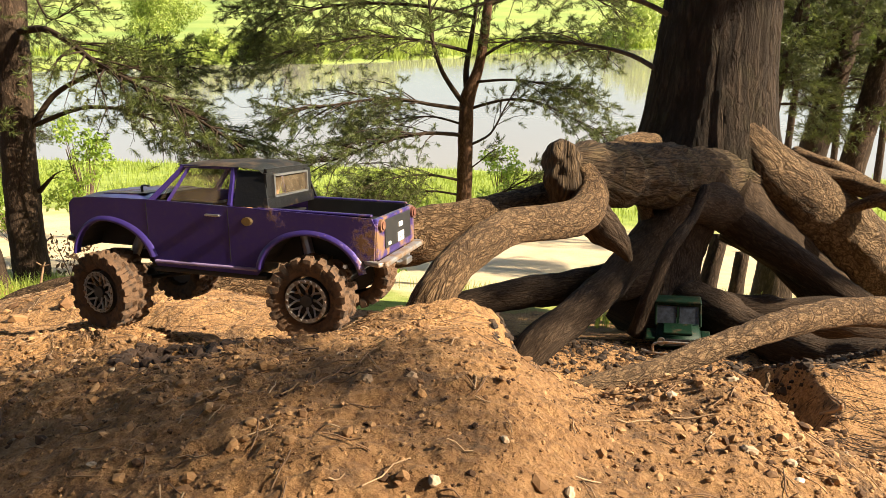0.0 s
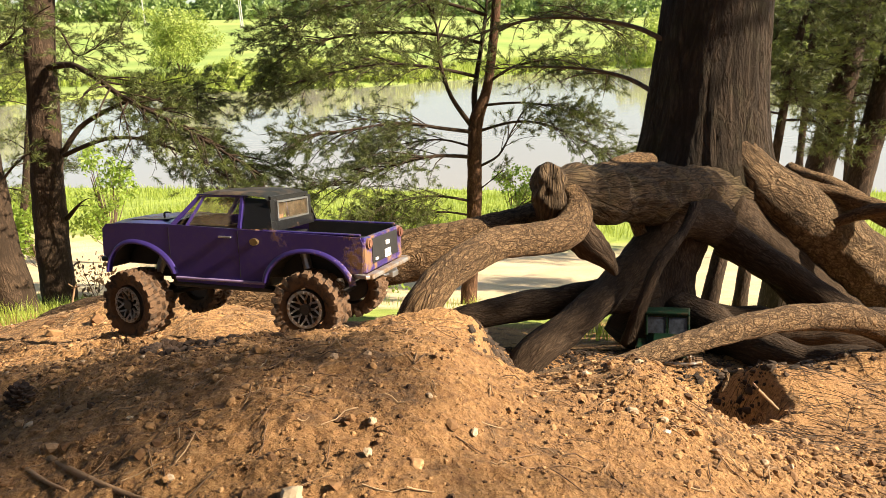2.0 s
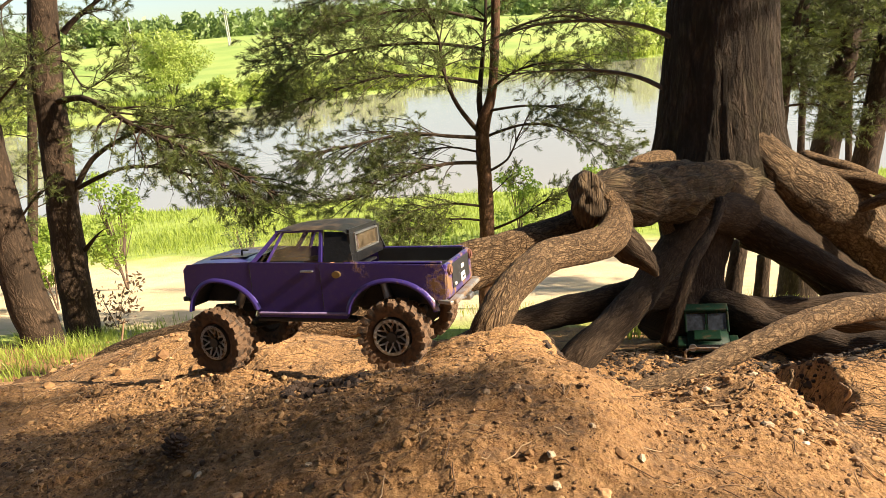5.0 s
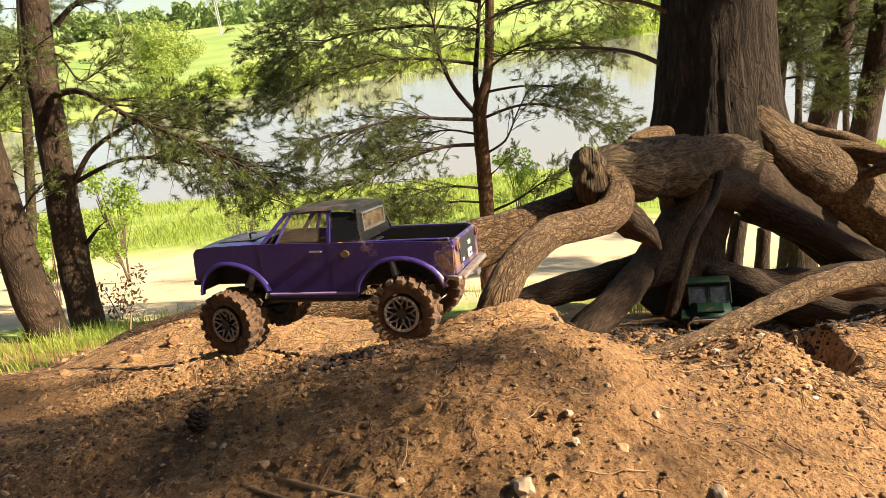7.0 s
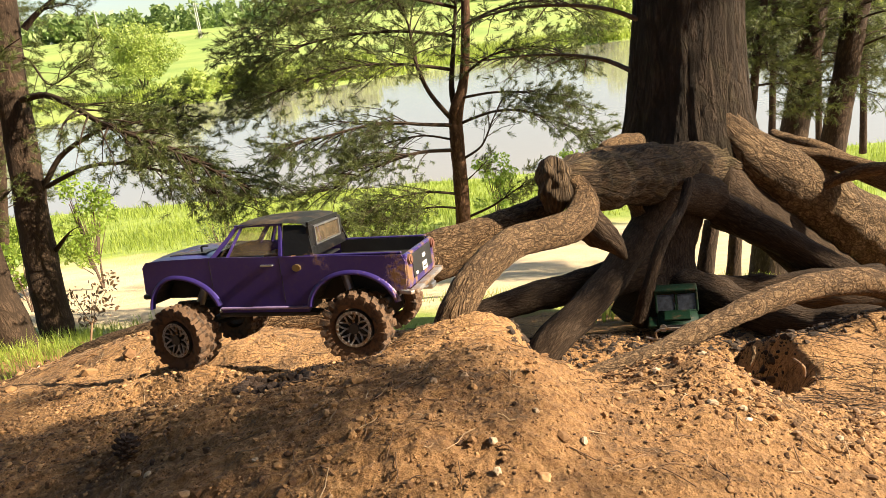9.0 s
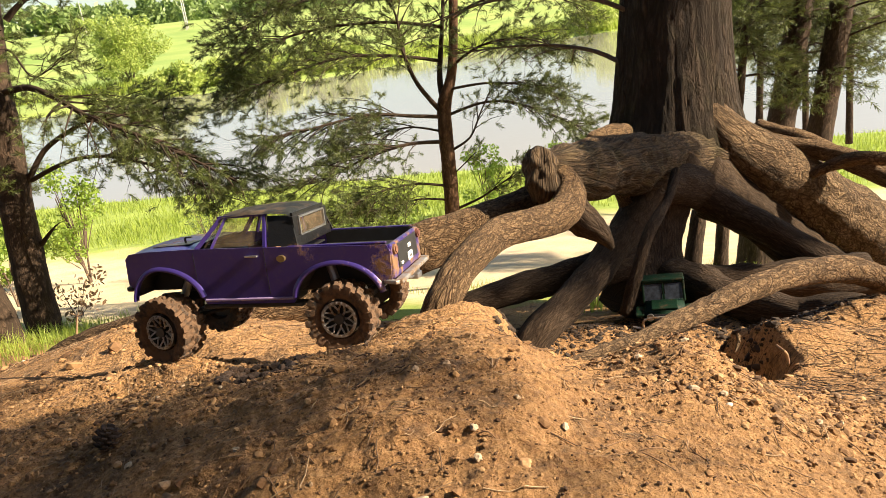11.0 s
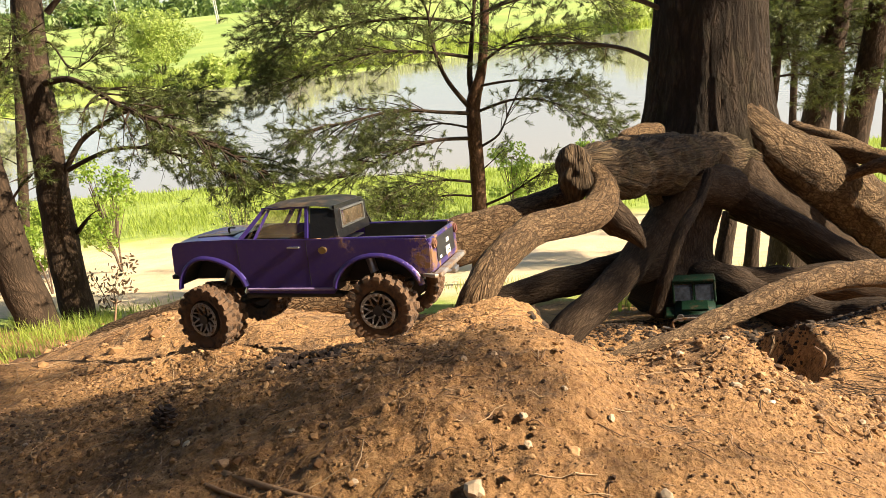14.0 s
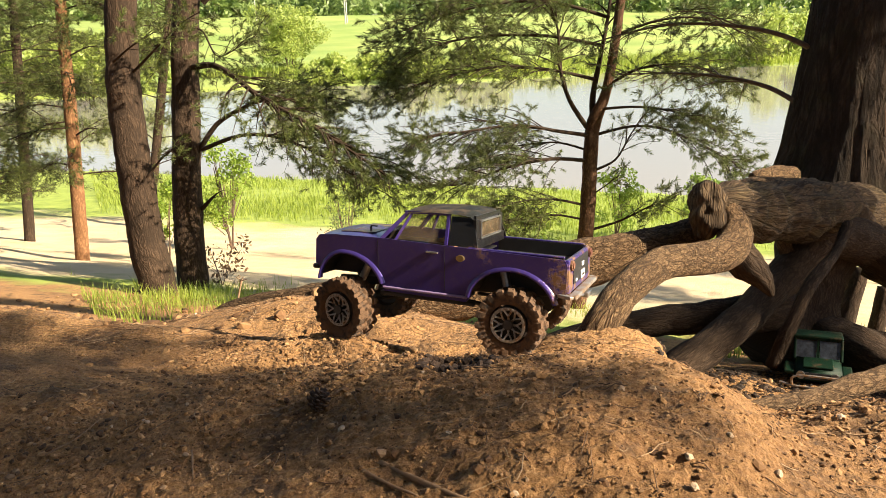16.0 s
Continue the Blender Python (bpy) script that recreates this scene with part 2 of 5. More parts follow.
def far_shore(x):
    return 84 + 0.55 * x + 5 * math.sin(x * 0.05) + 2.5 * math.sin(x * 0.17 + 1)


def land(x, y):
    """Height of the smooth ground."""
    s = far_shore(x)
    if y > 40:
        if y < s - 6:
            return -6.5
        rise = -6.5 + 1.9 * min(1.0, (y - s + 6) / 7)
        return rise + 0.004 * max(0.0, y - s) + 12.0 * (1 - math.exp(-(max(0.0, y - s - 40) / 170) ** 2))
    z = float(np.interp(y, PROF_Y, PROF_Z))
    side = 0.12 * (1 - math.exp(-(x / 0.4) ** 2)) if x < 0 else 0.16 * (1 - math.exp(-(x / 0.35) ** 2))
    near = 1 - 0.75 * bump2(0, y, 0, 0.86, 1, 0.15) if x < 0 else 1
    fade = 1.0 if x > 0 and y > 1.0 else 3.0
    z -= side * near * (1 if y < fade else math.exp(-(y - fade) * (3 if x > 0 else 1)))
    z += 0.05 * bump2(x, y, -0.06, 1.02, 0.16, 0.13)
    z += 0.10 * bump2(x, y, -0.65, 1.22, 0.5, 0.22) + 0.22 * bump2(x, y, -0.92, 1.5, 0.62, 0.26)  # ledge behind the truck
    shelf = soft_step((x - 0.55) / 0.12) * (1 - soft_step((y - 1.5) / 0.25))  # open ground right of the hollow
    z -= 0.28 * soft_step((y - 0.53 - 0.78 * x) / 0.15) * soft_step((x - 0.02) / 0.12) * math.exp(-((y - 1.2) / 0.6) ** 4) * (1 - shelf) if 0.5 < y < 2.6 else 0.0
    z += 0.05 * bump2(x, y, 0.70, 1.30, 0.14, 0.10) + 0.026 * bump2(x, y, -0.36, 0.50, 0.19, 0.12) - 0.022 * bump2(x, y, -0.235, 0.435, 0.034, 0.022)
    if 0.7 < x < 4.0 and 1.1 < y < 2.3:  # shaded bank beside the roots
        z += (-0.375 - 0.62 * max(0.0, y - 1.42) - z) * soft_step((x - 0.74) / 0.2) * (1 - soft_step((x - 2.6) / 1.2)) * soft_step((y - 1.2) / 0.2) * (1 - soft_step((y - 1.8) / 0.3))
    z += 0.022 * bump2(x, y, -0.57, 0.86, 0.10, 0.09) - 0.05 * bump2(x, y, -0.41, 0.97, 0.13, 0.12) - 0.045 * bump2(x, y, -0.75, 1.02, 0.11, 0.13)  # hollows round the truck
    z -= 0.04 * bump2(x, y, 0.13, 0.52, 0.075, 0.2)  # gully beside the thin root
    z += 0.035 * bump2(x, y, 0.26, 0.55, 0.07, 0.12)
    return z



def fbm(x, y, s):
    return noise.noise(Vector((x * s, y * s, 0.37 * s)))


def ground_height(x, y):
    """Ground with its lumps and clods."""
    z = land(x, y)
    if y < 4 and abs(x) < 6:
        k = 0.35 + 0.65 * min(1.0, max(0.0, 0.5 + 1.5 * fbm(x, y, 2.1)))
        z += 0.016 * fbm(x, y, 5) + 0.009 * k * fbm(x, y, 14) + 0.008 * k * abs(fbm(x, y * 1.4, 30)) + 0.005 * k * max(-0.2, fbm(x, y * 1.6, 58)) + 0.003 * fbm(x, y * 1.6, 115)
    elif y < 40:
        z += 0.05 * fbm(x, y, 0.8) + 0.02 * fbm(x, y, 2.5)
    else:
        z += 0.25 * fbm(x, y, 0.08) + 0.1 * fbm(x, y, 0.3)
    return z


def graded(lo, hi, step, far_lo, far_hi, grow):
    core = list(np.arange(lo, hi, step))
    a, s = core[-1], step
    while a < far_hi:
        s *= grow
        a += s
        core.append(a)
    a, s = core[0], step
    while a > far_lo:
        s *= grow
        a -= s
        core.insert(0, a)
    return core


def build_ground():
    xs = graded(-0.75, 0.72, 0.0035, -1500, 1500, 1.06)
    ys = graded(0.05, 0.85, 0.0035, -40, 2500, 1.045)
    verts = [(x, y, ground_height(x, y)) for y in ys for x in xs]
    w = len(xs)
    faces = [(j * w + i, j * w + i + 1, (j + 1) * w + i + 1, (j + 1) * w + i) for j in range(len(ys) - 1) for i in range(w - 1)]
    ob = new("ground", mesh_of("ground", verts, faces, M_SOIL))
    return tagged(ob, "sandy brown woodland soil sloping down to a grassy river bank", "ground", kind="structure")


build_ground()


def build_water():
    m, nt, b = mat("river_water")
    b.inputs["Base Color"].default_value = (0.30, 0.28, 0.24, 1)
    b.inputs["Roughness"].default_value = 0.06
    b.inputs["IOR"].default_value = 1.5
    v = coords(nt, (0.5, 1.6, 1), True)
    bump(nt, b, noise_tex(nt, v, 1.5, 4), 0.07, 0.05)
    me = mesh_of("water", [(-900, 15, -4.8), (900, 15, -4.8), (900, 900, -4.8), (-900, 900, -4.8)], [(0, 1, 2, 3)], m)
    tagged(new("water", me), "calm brown river reflecting the bright sky", "river", kind="structure")


build_water()

# ---- the old pine on its bare roots ----
RNG = random.Random(7)


def rootlet(parent, pts, radii, label="", **kw):
    kw = {**dict(sides=24, n=12, rough=0.12), **kw}
    return tube_part("root", parent, pts, radii, kw.pop("material", M_ROOT), label, **kw)


def build_trunk(parent):
    """A furrowed trunk that flares into its buttresses."""
    pts = [(1.02, 3.46, -0.50), (1.05, 3.57, -0.44), (1.064, 3.611, -0.368), (1.064, 3.680, -0.162), (1.079, 3.779, 0.132), (1.107, 3.880, 0.425), (1.161, 4.087, 0.870), (1.360, 4.902, 2.613), (1.680, 6.206, 5.465)]
    rad = [0.10, 0.26, 0.335, 0.318, 0.30, 0.288, 0.28, 0.25, 0.2]
    rows = spline([(*p, r) for p, r in zip(pts, rad)], 40)
    sides, verts, faces = 140, [], []
    B1, B2, ZT = (Vector((1.103, 3.083, -0.218)) - Vector((1.061, 3.631, -0.309))), (Vector((0.706, 3.447, -0.250)) - Vector((1.061, 3.631, -0.309))), (1.086, 3.819, 0.250)[2]
    ZB = (1.044, 3.536, -0.588)[2]
    B1.z = B2.z = 0
    B1.normalize()
    B2.normalize()
    for i, (x, y, z, r) in enumerate(rows):
        for k in range(sides):
            a = 2 * math.pi * k / sides
            d = Vector((math.cos(a), math.sin(a), 0))
            q = Vector((d.x * 3.4 + 0.1 * math.sin(z * 9), d.y * 3.4, z * 0.42))
            plate = abs(noise.noise(q * 2.6)) * 1.6 + 0.5 * abs(noise.noise(q * 5.5 + Vector((3, 1, 0))))
            fine = noise.noise(Vector((d.x * 9, d.y * 9, z * 9)))
            lump = noise.noise(Vector((d.x * 1.3, d.y * 1.3, z * 1.1)))
            c1, c2 = max(0.0, d.dot(B1)), max(0.0, d.dot(B2))
            u1 = min(1.0, max(0.0, (ZT - z) / 0.62))
            w1 = soft_step((z - ZB) / 0.28)
            f = 0.97 + 0.19 * u1 ** 1.8 * w1 * c1 ** 3 + 0.22 * u1 * u1 * c2 ** 3 + 0.05 * lump + 0.085 * min(plate, 0.5) + 0.014 * fine
            verts.append((x + d.x * r * f, y + d.y * r * f, z))
    for i in range(len(rows) - 1):
        for k in range(sides):
            faces.append((i * sides + k, i * sides + (k + 1) % sides, (i + 1) * sides + (k + 1) % sides, (i + 1) * sides + k))
    me = mesh_of("trunk", verts, faces, M_TRUNK)
    wrap_uv(me, sides, 0.3)
    ob = new("trunk", me)
    ob.parent = parent
    ob["label"] = "dark deeply furrowed trunk"


big = tagged(new("old_pine"), "old pine with rugged bark standing on bare arching roots", "tree")
build_trunk(big)
rootlet(big, [(1.10, 3.68, 0.04), (1.11, 3.50, -0.16), (1.195, 3.38, -0.334), (1.379, 3.38, -0.494), (1.565, 3.431, -0.623), (1.732, 3.478, -0.758), (1.9, 3.535, -0.896), (2.06, 3.594, -1.022), (2.428, 3.682, -1.32), (2.898, 3.735, -1.786)],
        [0.07, 0.105, 0.138, 0.162, 0.177, 0.19, 0.21, 0.224, 0.245, 0.261], "thick sunlit root with scaly bark", material=M_SCALY, sides=72, n=40, rough=0.09, freq=5)
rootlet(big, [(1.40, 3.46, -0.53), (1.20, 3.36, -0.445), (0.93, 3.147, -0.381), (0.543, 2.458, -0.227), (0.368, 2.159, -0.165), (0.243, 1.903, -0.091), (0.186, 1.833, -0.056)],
        [0.10, 0.115, 0.115, 0.113, 0.10, 0.075, 0.05], "thick horizontal root with dark stringy bark, darkened further for shade", material=M_STRINGY_SHADED, sides=64, n=36, rough=0.22, freq=7)
rootlet(big, [(0.174, 1.844, -0.019), (0.177, 1.805, -0.042), (0.176, 1.771, -0.080), (0.171, 1.781, -0.144)], [0.034, 0.053, 0.05, 0.03], "gnarled knob of a broken root", material=M_STRINGY_SHADED, sides=40, n=20, rough=0.3, freq=16)
rootlet(big, [(0.229, 1.853, -0.078), (0.256, 1.787, -0.125), (0.228, 1.669, -0.153), (0.142, 1.536, -0.136), (0.033, 1.373, -0.106), (-0.041, 1.175, -0.100), (-0.080, 1.057, -0.121), (-0.098, 1.022, -0.154), (-0.124, 0.975, -0.223)],
        [0.042, 0.046, 0.048, 0.044, 0.040, 0.037, 0.036, 0.040, 0.05], "curved arm of root going into the soil", sides=56, n=30, rough=0.1, freq=9)
rootlet(big, [(0.242, 1.829, -0.153), (0.290, 1.812, -0.224), (0.347, 1.823, -0.277), (0.388, 1.839, -0.338)], [0.055, 0.048, 0.036, 0.008], "pointed dead root stub", material=M_FIBRE_SHADED, sides=28, n=16, rough=0.2, freq=14)
rootlet(big, [(0.171, 1.917, -0.183), (0.077, 1.847, -0.197), (-0.030, 1.776, -0.211), (-0.166, 1.701, -0.226), (-0.299, 1.645, -0.248), (-0.465, 1.587, -0.296), (-0.583, 1.514, -0.312), (-0.781, 1.458, -0.311), (-1.004, 1.454, -0.336), (-1.214, 1.461, -0.395), (-1.368, 1.460, -0.498)],
        [0.055, 0.06, 0.066, 0.072, 0.074, 0.07, 0.066, 0.06, 0.055, 0.05, 0.045], "long root lying along the edge of the bank", sides=44, n=24, rough=0.14, freq=8)
rootlet(big, [(0.102, 0.647, -0.083), (0.164, 0.740, -0.113), (0.273, 0.876, -0.160), (0.413, 1.023, -0.186), (0.578, 1.183, -0.214), (0.762, 1.331, -0.251), (0.948, 1.441, -0.312), (1.184, 1.475, -0.457)],
        [0.010, 0.014, 0.018, 0.022, 0.027, 0.031, 0.034, 0.037], "thin sunlit root arching over the hollow", sides=30, n=26, rough=0.12, freq=16)
# stump and most roots below wear the fibre bark with shade in its colour
rootlet(big, [(0.819, 3.089, -0.418), (0.763, 2.911, -0.617), (0.712, 2.754, -0.752), (0.670, 2.598, -0.895)], [0.21, 0.155, 0.138, 0.22], "stump of soil-covered roots, shade put into its dark colour", material=M_FIBRE_SHADED, sides=32, rough=0.18)
rootlet(big, [(0.684, 2.692, -0.437), (0.550, 2.490, -0.516), (0.397, 2.241, -0.570), (0.268, 2.053, -0.608), (0.155, 1.918, -0.652), (0.050, 1.822, -0.742)], [0.09, 0.07, 0.062, 0.06, 0.06, 0.05], material=M_FIBRE_SHADED, rough=0.16, sides=32)
rootlet(big, [(0.618, 2.648, -0.705), (0.380, 2.425, -0.650), (0.159, 2.203, -0.595), (-0.013, 2.079, -0.583), (-0.136, 2.007, -0.593), (-0.295, 1.923, -0.629)], [0.09, 0.07, 0.06, 0.055, 0.05, 0.045], material=M_FIBRE_SHADED, rough=0.18, sides=28)
rootlet(big, [(0.796, 2.639, -0.319), (0.711, 2.449, -0.382), (0.597, 2.256, -0.439), (0.537, 2.164, -0.536), (0.475, 2.099, -0.707)], [0.022, 0.02, 0.024, 0.022, 0.03], "thin slanting root prop", material=M_FIBRE_SHADED, rough=0.22, sides=18)
rootlet(big, [(0.877, 2.978, -0.449), (1.072, 2.858, -0.564), (1.255, 2.688, -0.665), (1.548, 2.511, -0.850)], [0.085, 0.072, 0.068, 0.07], material=M_FIBRE_SHADED, rough=0.16, sides=28)
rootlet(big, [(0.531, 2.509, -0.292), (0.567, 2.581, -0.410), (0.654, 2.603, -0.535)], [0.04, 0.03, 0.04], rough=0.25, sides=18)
rootlet(big, [(0.719, 2.511, -0.838), (0.936, 2.543, -0.824), (1.155, 2.524, -0.802), (1.550, 2.519, -0.808)], [0.12, 0.09, 0.09, 0.1], material=M_FIBRE_SHADED, rough=0.2, sides=24)
rootlet(big, [(1.067, 3.233, -0.485), (1.273, 3.27, -0.662), (1.497, 3.313, -0.855), (1.758, 3.356, -1.065), (2.053, 3.381, -1.304)], [0.12, 0.10, 0.095, 0.10, 0.10], "matted root under the thick one, colour darkened for shade", material=M_FIBRE_SHADED, rough=0.22, sides=28)
rootlet(big, [(1.033, 3.056, -0.592), (1.225, 2.992, -0.698), (1.406, 2.902, -0.876), (1.506, 2.769, -0.995)], [0.07, 0.06, 0.055, 0.06], material=M_FIBRE_SHADED, rough=0.2, sides=24)
rootlet(big, [(0.698, 2.352, -0.667), (0.827, 2.152, -0.681), (0.948, 1.961, -0.663), (1.158, 1.787, -0.628)], [0.08, 0.075, 0.07, 0.08], material=M_FIBRE_SHADED, rough=0.25, sides=24)
rootlet(big, [(0.486, 2.508, -0.277), (0.688, 2.714, -0.373), (0.965, 2.925, -0.481)], [0.07, 0.085, 0.1], material=M_FIBRE_SHADED, rough=0.2, sides=24)
rootlet(big, [(1.522, 3.712, -0.397), (1.676, 3.505, -0.440), (1.801, 3.287, -0.505), (2.055, 3.064, -0.634)], [0.06, 0.055, 0.05, 0.05], rough=0.15)
rootlet(big, [(1.497, 3.484, -0.437), (1.685, 3.393, -0.462), (1.910, 3.190, -0.518)], [0.06, 0.05, 0.05], rough=0.15)
rootlet(big, [(1.392, 2.737, -0.410), (1.439, 2.656, -0.352), (1.522, 2.573, -0.315), (1.679, 2.481, -0.331)], [0.02, 0.026, 0.028, 0.03], rough=0.12, sides=18)
rootlet(big, [(0.714, 3.336, -0.266), (0.559, 3.166, -0.240), (0.504, 3.108, -0.236)], [0.05, 0.035, 0.022], rough=0.2, sides=18)
rootlet(big, [(0.682, 2.918, -0.234), (0.464, 2.646, -0.174), (0.306, 2.376, -0.129)], [0.045, 0.035, 0.02], rough=0.2, sides=18)
for _i, (_a, _b) in enumerate((((0.532, 1.128, -0.297), (0.512, 1.087, -0.318)), ((0.262, 0.770, -0.157), (0.384, 0.954, -0.221)))):
    rootlet(big, [_a, tuple((Vector(_a) + Vector(_b)) / 2 + Vector((0.004, 0, 0.003))), _b], [0.005, 0.004, 0.0015], sides=8, n=4, rough=0.2, freq=40)

# ---- living pines ----
def needle_mesh(name, tufts, material, per=34, length=0.037, width=0.0036, seed=1):
    """Needles in tufts: rows of place, direction and size."""
    g = np.random.default_rng(seed)
    t = np.array(tufts, float)
    k = len(t)
    p = np.repeat(t[:, :3], per, 0)
    d = np.repeat(t[:, 3:6], per, 0)
    s = np.repeat(t[:, 6], per)
    u = g.random(k * per)
    out = g.normal(size=(k * per, 3))
    out -= d * (out * d).sum(1)[:, None] * 0.6
    out /= np.linalg.norm(out, axis=1)[:, None]
    way = out * (0.55 + 0.5 * g.random((k * per, 1))) + d * (0.45 + 0.9 * u[:, None])
    way /= np.linalg.norm(way, axis=1)[:, None]
    base = p + d * (u * 0.075 * s)[:, None]
    ln = length * s * (0.7 + 0.5 * g.random(k * per))
    side = np.cross(way, g.normal(size=(k * per, 3)))
    side /= np.linalg.norm(side, axis=1)[:, None]
    tip = base + way * ln[:, None]
    w = width * s[:, None]
    v = np.stack([base - side * w * 0.5, base + side * w * 0.5, tip + side * w * 0.25, tip - side * w * 0.25], 1).reshape(-1, 3)
    f = np.arange(len(v)).reshape(-1, 4)
    return mesh_of(name, v.tolist(), f.tolist(), material, False)


def foliage_material(name, a, b, trans=0.35):
    m, nt, bs = mat(name)
    r = nt.nodes.new("ShaderNodeNewGeometry").outputs["Random Per Island"]
    big_n = noise_tex(nt, coords(nt, world_space=True), 2.0, 3)
    c = ramp(nt, r, [(0.0, a), (1.0, b)])
    c = mix(nt, ramp(nt, big_n, [(0.35, grey(0)), (0.7, grey(0.6))]), c, tuple(0.5 * (x + y) * 1.15 for x, y in zip(a, b)))
    nt.links.new(c, bs.inputs["Base Color"])
    bs.inputs["Roughness"].default_value = 0.5
    tr = nt.nodes.new("ShaderNodeBsdfTranslucent")
    nt.links.new(c, tr.inputs["Color"])
    ms = nt.nodes.new("ShaderNodeMixShader")
    ms.inputs[0].default_value = trans
    nt.links.new(bs.outputs[0], ms.inputs[1])
    nt.links.new(tr.outputs[0], ms.inputs[2])
    nt.links.new(ms.outputs[0], nt.nodes["Material Output"].inputs["Surface"])
    return m


M_NEEDLE = foliage_material("pine_needles", (0.02, 0.038, 0.012), (0.16, 0.185, 0.042), 0.35)
M_LEAF = foliage_material("young_leaves", (0.14, 0.24, 0.03), (0.32, 0.42, 0.07), 0.5)
M_WILLOW = foliage_material("willow_leaves", (0.24, 0.33, 0.06), (0.46, 0.52, 0.14), 0.5)
M_TWIG = simple("twig_bark", (0.10, 0.065, 0.045), 0.9, var=0.4, scale=40)


def twig_tubes(lines, sides=5):
    verts, faces = [], []
    for pts, r0, r1 in lines:
        o = len(verts)
        if len(pts) == 2:  # a short straight twig: a slim three-sided prism
            p, q = Vector(pts[0]), Vector(pts[1])
            d = (q - p).normalized()
            u = d.orthogonal().normalized()
            w = d.cross(u)
            for at, r in ((p, r0), (q, r1)):
                verts += [at + u * r, at + (w * 0.87 - u * 0.5) * r, at - (w * 0.87 + u * 0.5) * r]
            faces += [(o, o + 1, o + 4, o + 3), (o + 1, o + 2, o + 5, o + 4), (o + 2, o, o + 3, o + 5)]
            continue
        v, f = tube(pts, list(np.linspace(r0, r1, len(pts))), sides=sides, n=2, rough=0.0, ends=False)
        verts += v
        faces += [tuple(i + o for i in q) for q in f]
    return verts, faces


def bough(parent, pts, r0, rng, tufts, twigs=16, reach=0.45, start=0.25, droop=0.1, size=1.0, lush=5, material=None):
    """A limb with side twigs; needle tufts are added to the list."""
    rows = spline(pts, 8)
    n = len(rows)
    lush = lush + 3 if lush > 4 else lush
    lines = [([tuple(r) for r in rows[:-2:4]] + [tuple(rows[-1])], r0, r0 * 0.25)]
    for k in range(twigs):
        u = start + (1 - start) * (k + rng.random()) / twigs
        i = min(n - 2, int(u * (n - 1)))
        p = Vector(rows[i])
        fwd = Vector(rows[i + 1] - rows[i]).normalized()
        lat = fwd.cross(Vector((0, 0, 1))).normalized() * (1 if k % 2 else -1)
        way = (fwd * rng.uniform(0.4, 1.1) + lat * rng.uniform(0.3, 1.0) + Vector((0, 0, rng.uniform(-0.5, 0.35)))).normalized()
        ln = reach * (1.15 - 0.65 * u) * rng.uniform(0.5, 1.2)
        q1 = p + way * ln * 0.5 + Vector((0, 0, 0.03 * ln))
        q2 = p + way * ln + Vector((rng.uniform(-0.08, 0.08) * ln, 0, -droop * ln))
        lines.append(([tuple(p), tuple(q1), tuple(q2)], max(0.0025, r0 * 0.3), 0.0015))
        for j in range(lush):
            v = 0.35 + 0.65 * (j + rng.random()) / lush
            at = p.lerp(q1, v * 2) if v < 0.5 else q1.lerp(q2, v * 2 - 1)
            off = Vector((rng.gauss(0, 1), rng.gauss(0, 1), rng.gauss(0.1, 0.8))) * 0.06 * size
            d = (way + Vector((rng.gauss(0, 0.6), rng.gauss(0, 0.6), rng.gauss(0.15, 0.5)))).normalized()
            lines.append(([tuple(at), tuple(at + off)], 0.0018, 0.001))
            tufts.append((*(at + off), *d, size * rng.uniform(0.75, 1.25)))
    v, f = twig_tubes(lines)
    ob = new("limb", mesh_of("limb", v, f, material or M_PINE))
    ob.parent = parent


def pine(trunk, radii, boughs, label, seed, size=1.0, per=42, sides=20, material=None):
    rng = random.Random(seed)
    t = tagged(new("pine_tree"), label, "tree", "pines on the bank")
    tube_part("trunk", t, trunk, radii, material or M_PINE, sides=sides, n=18, rough=0.08, freq=6, seed=seed)
    tufts = []
    for b in boughs:
        pts, r0, tw, reach, start = b[:5]
        bough(t, pts, r0, rng, tufts, tw, reach, start, size=size, lush=b[5] if len(b) > 5 else 5)
    if tufts:
        c = new("crown", needle_mesh("crown", tufts, M_NEEDLE, per, seed=seed))
        c.parent = t
        c["label"] = "dark green needles in open tufts"
    return t


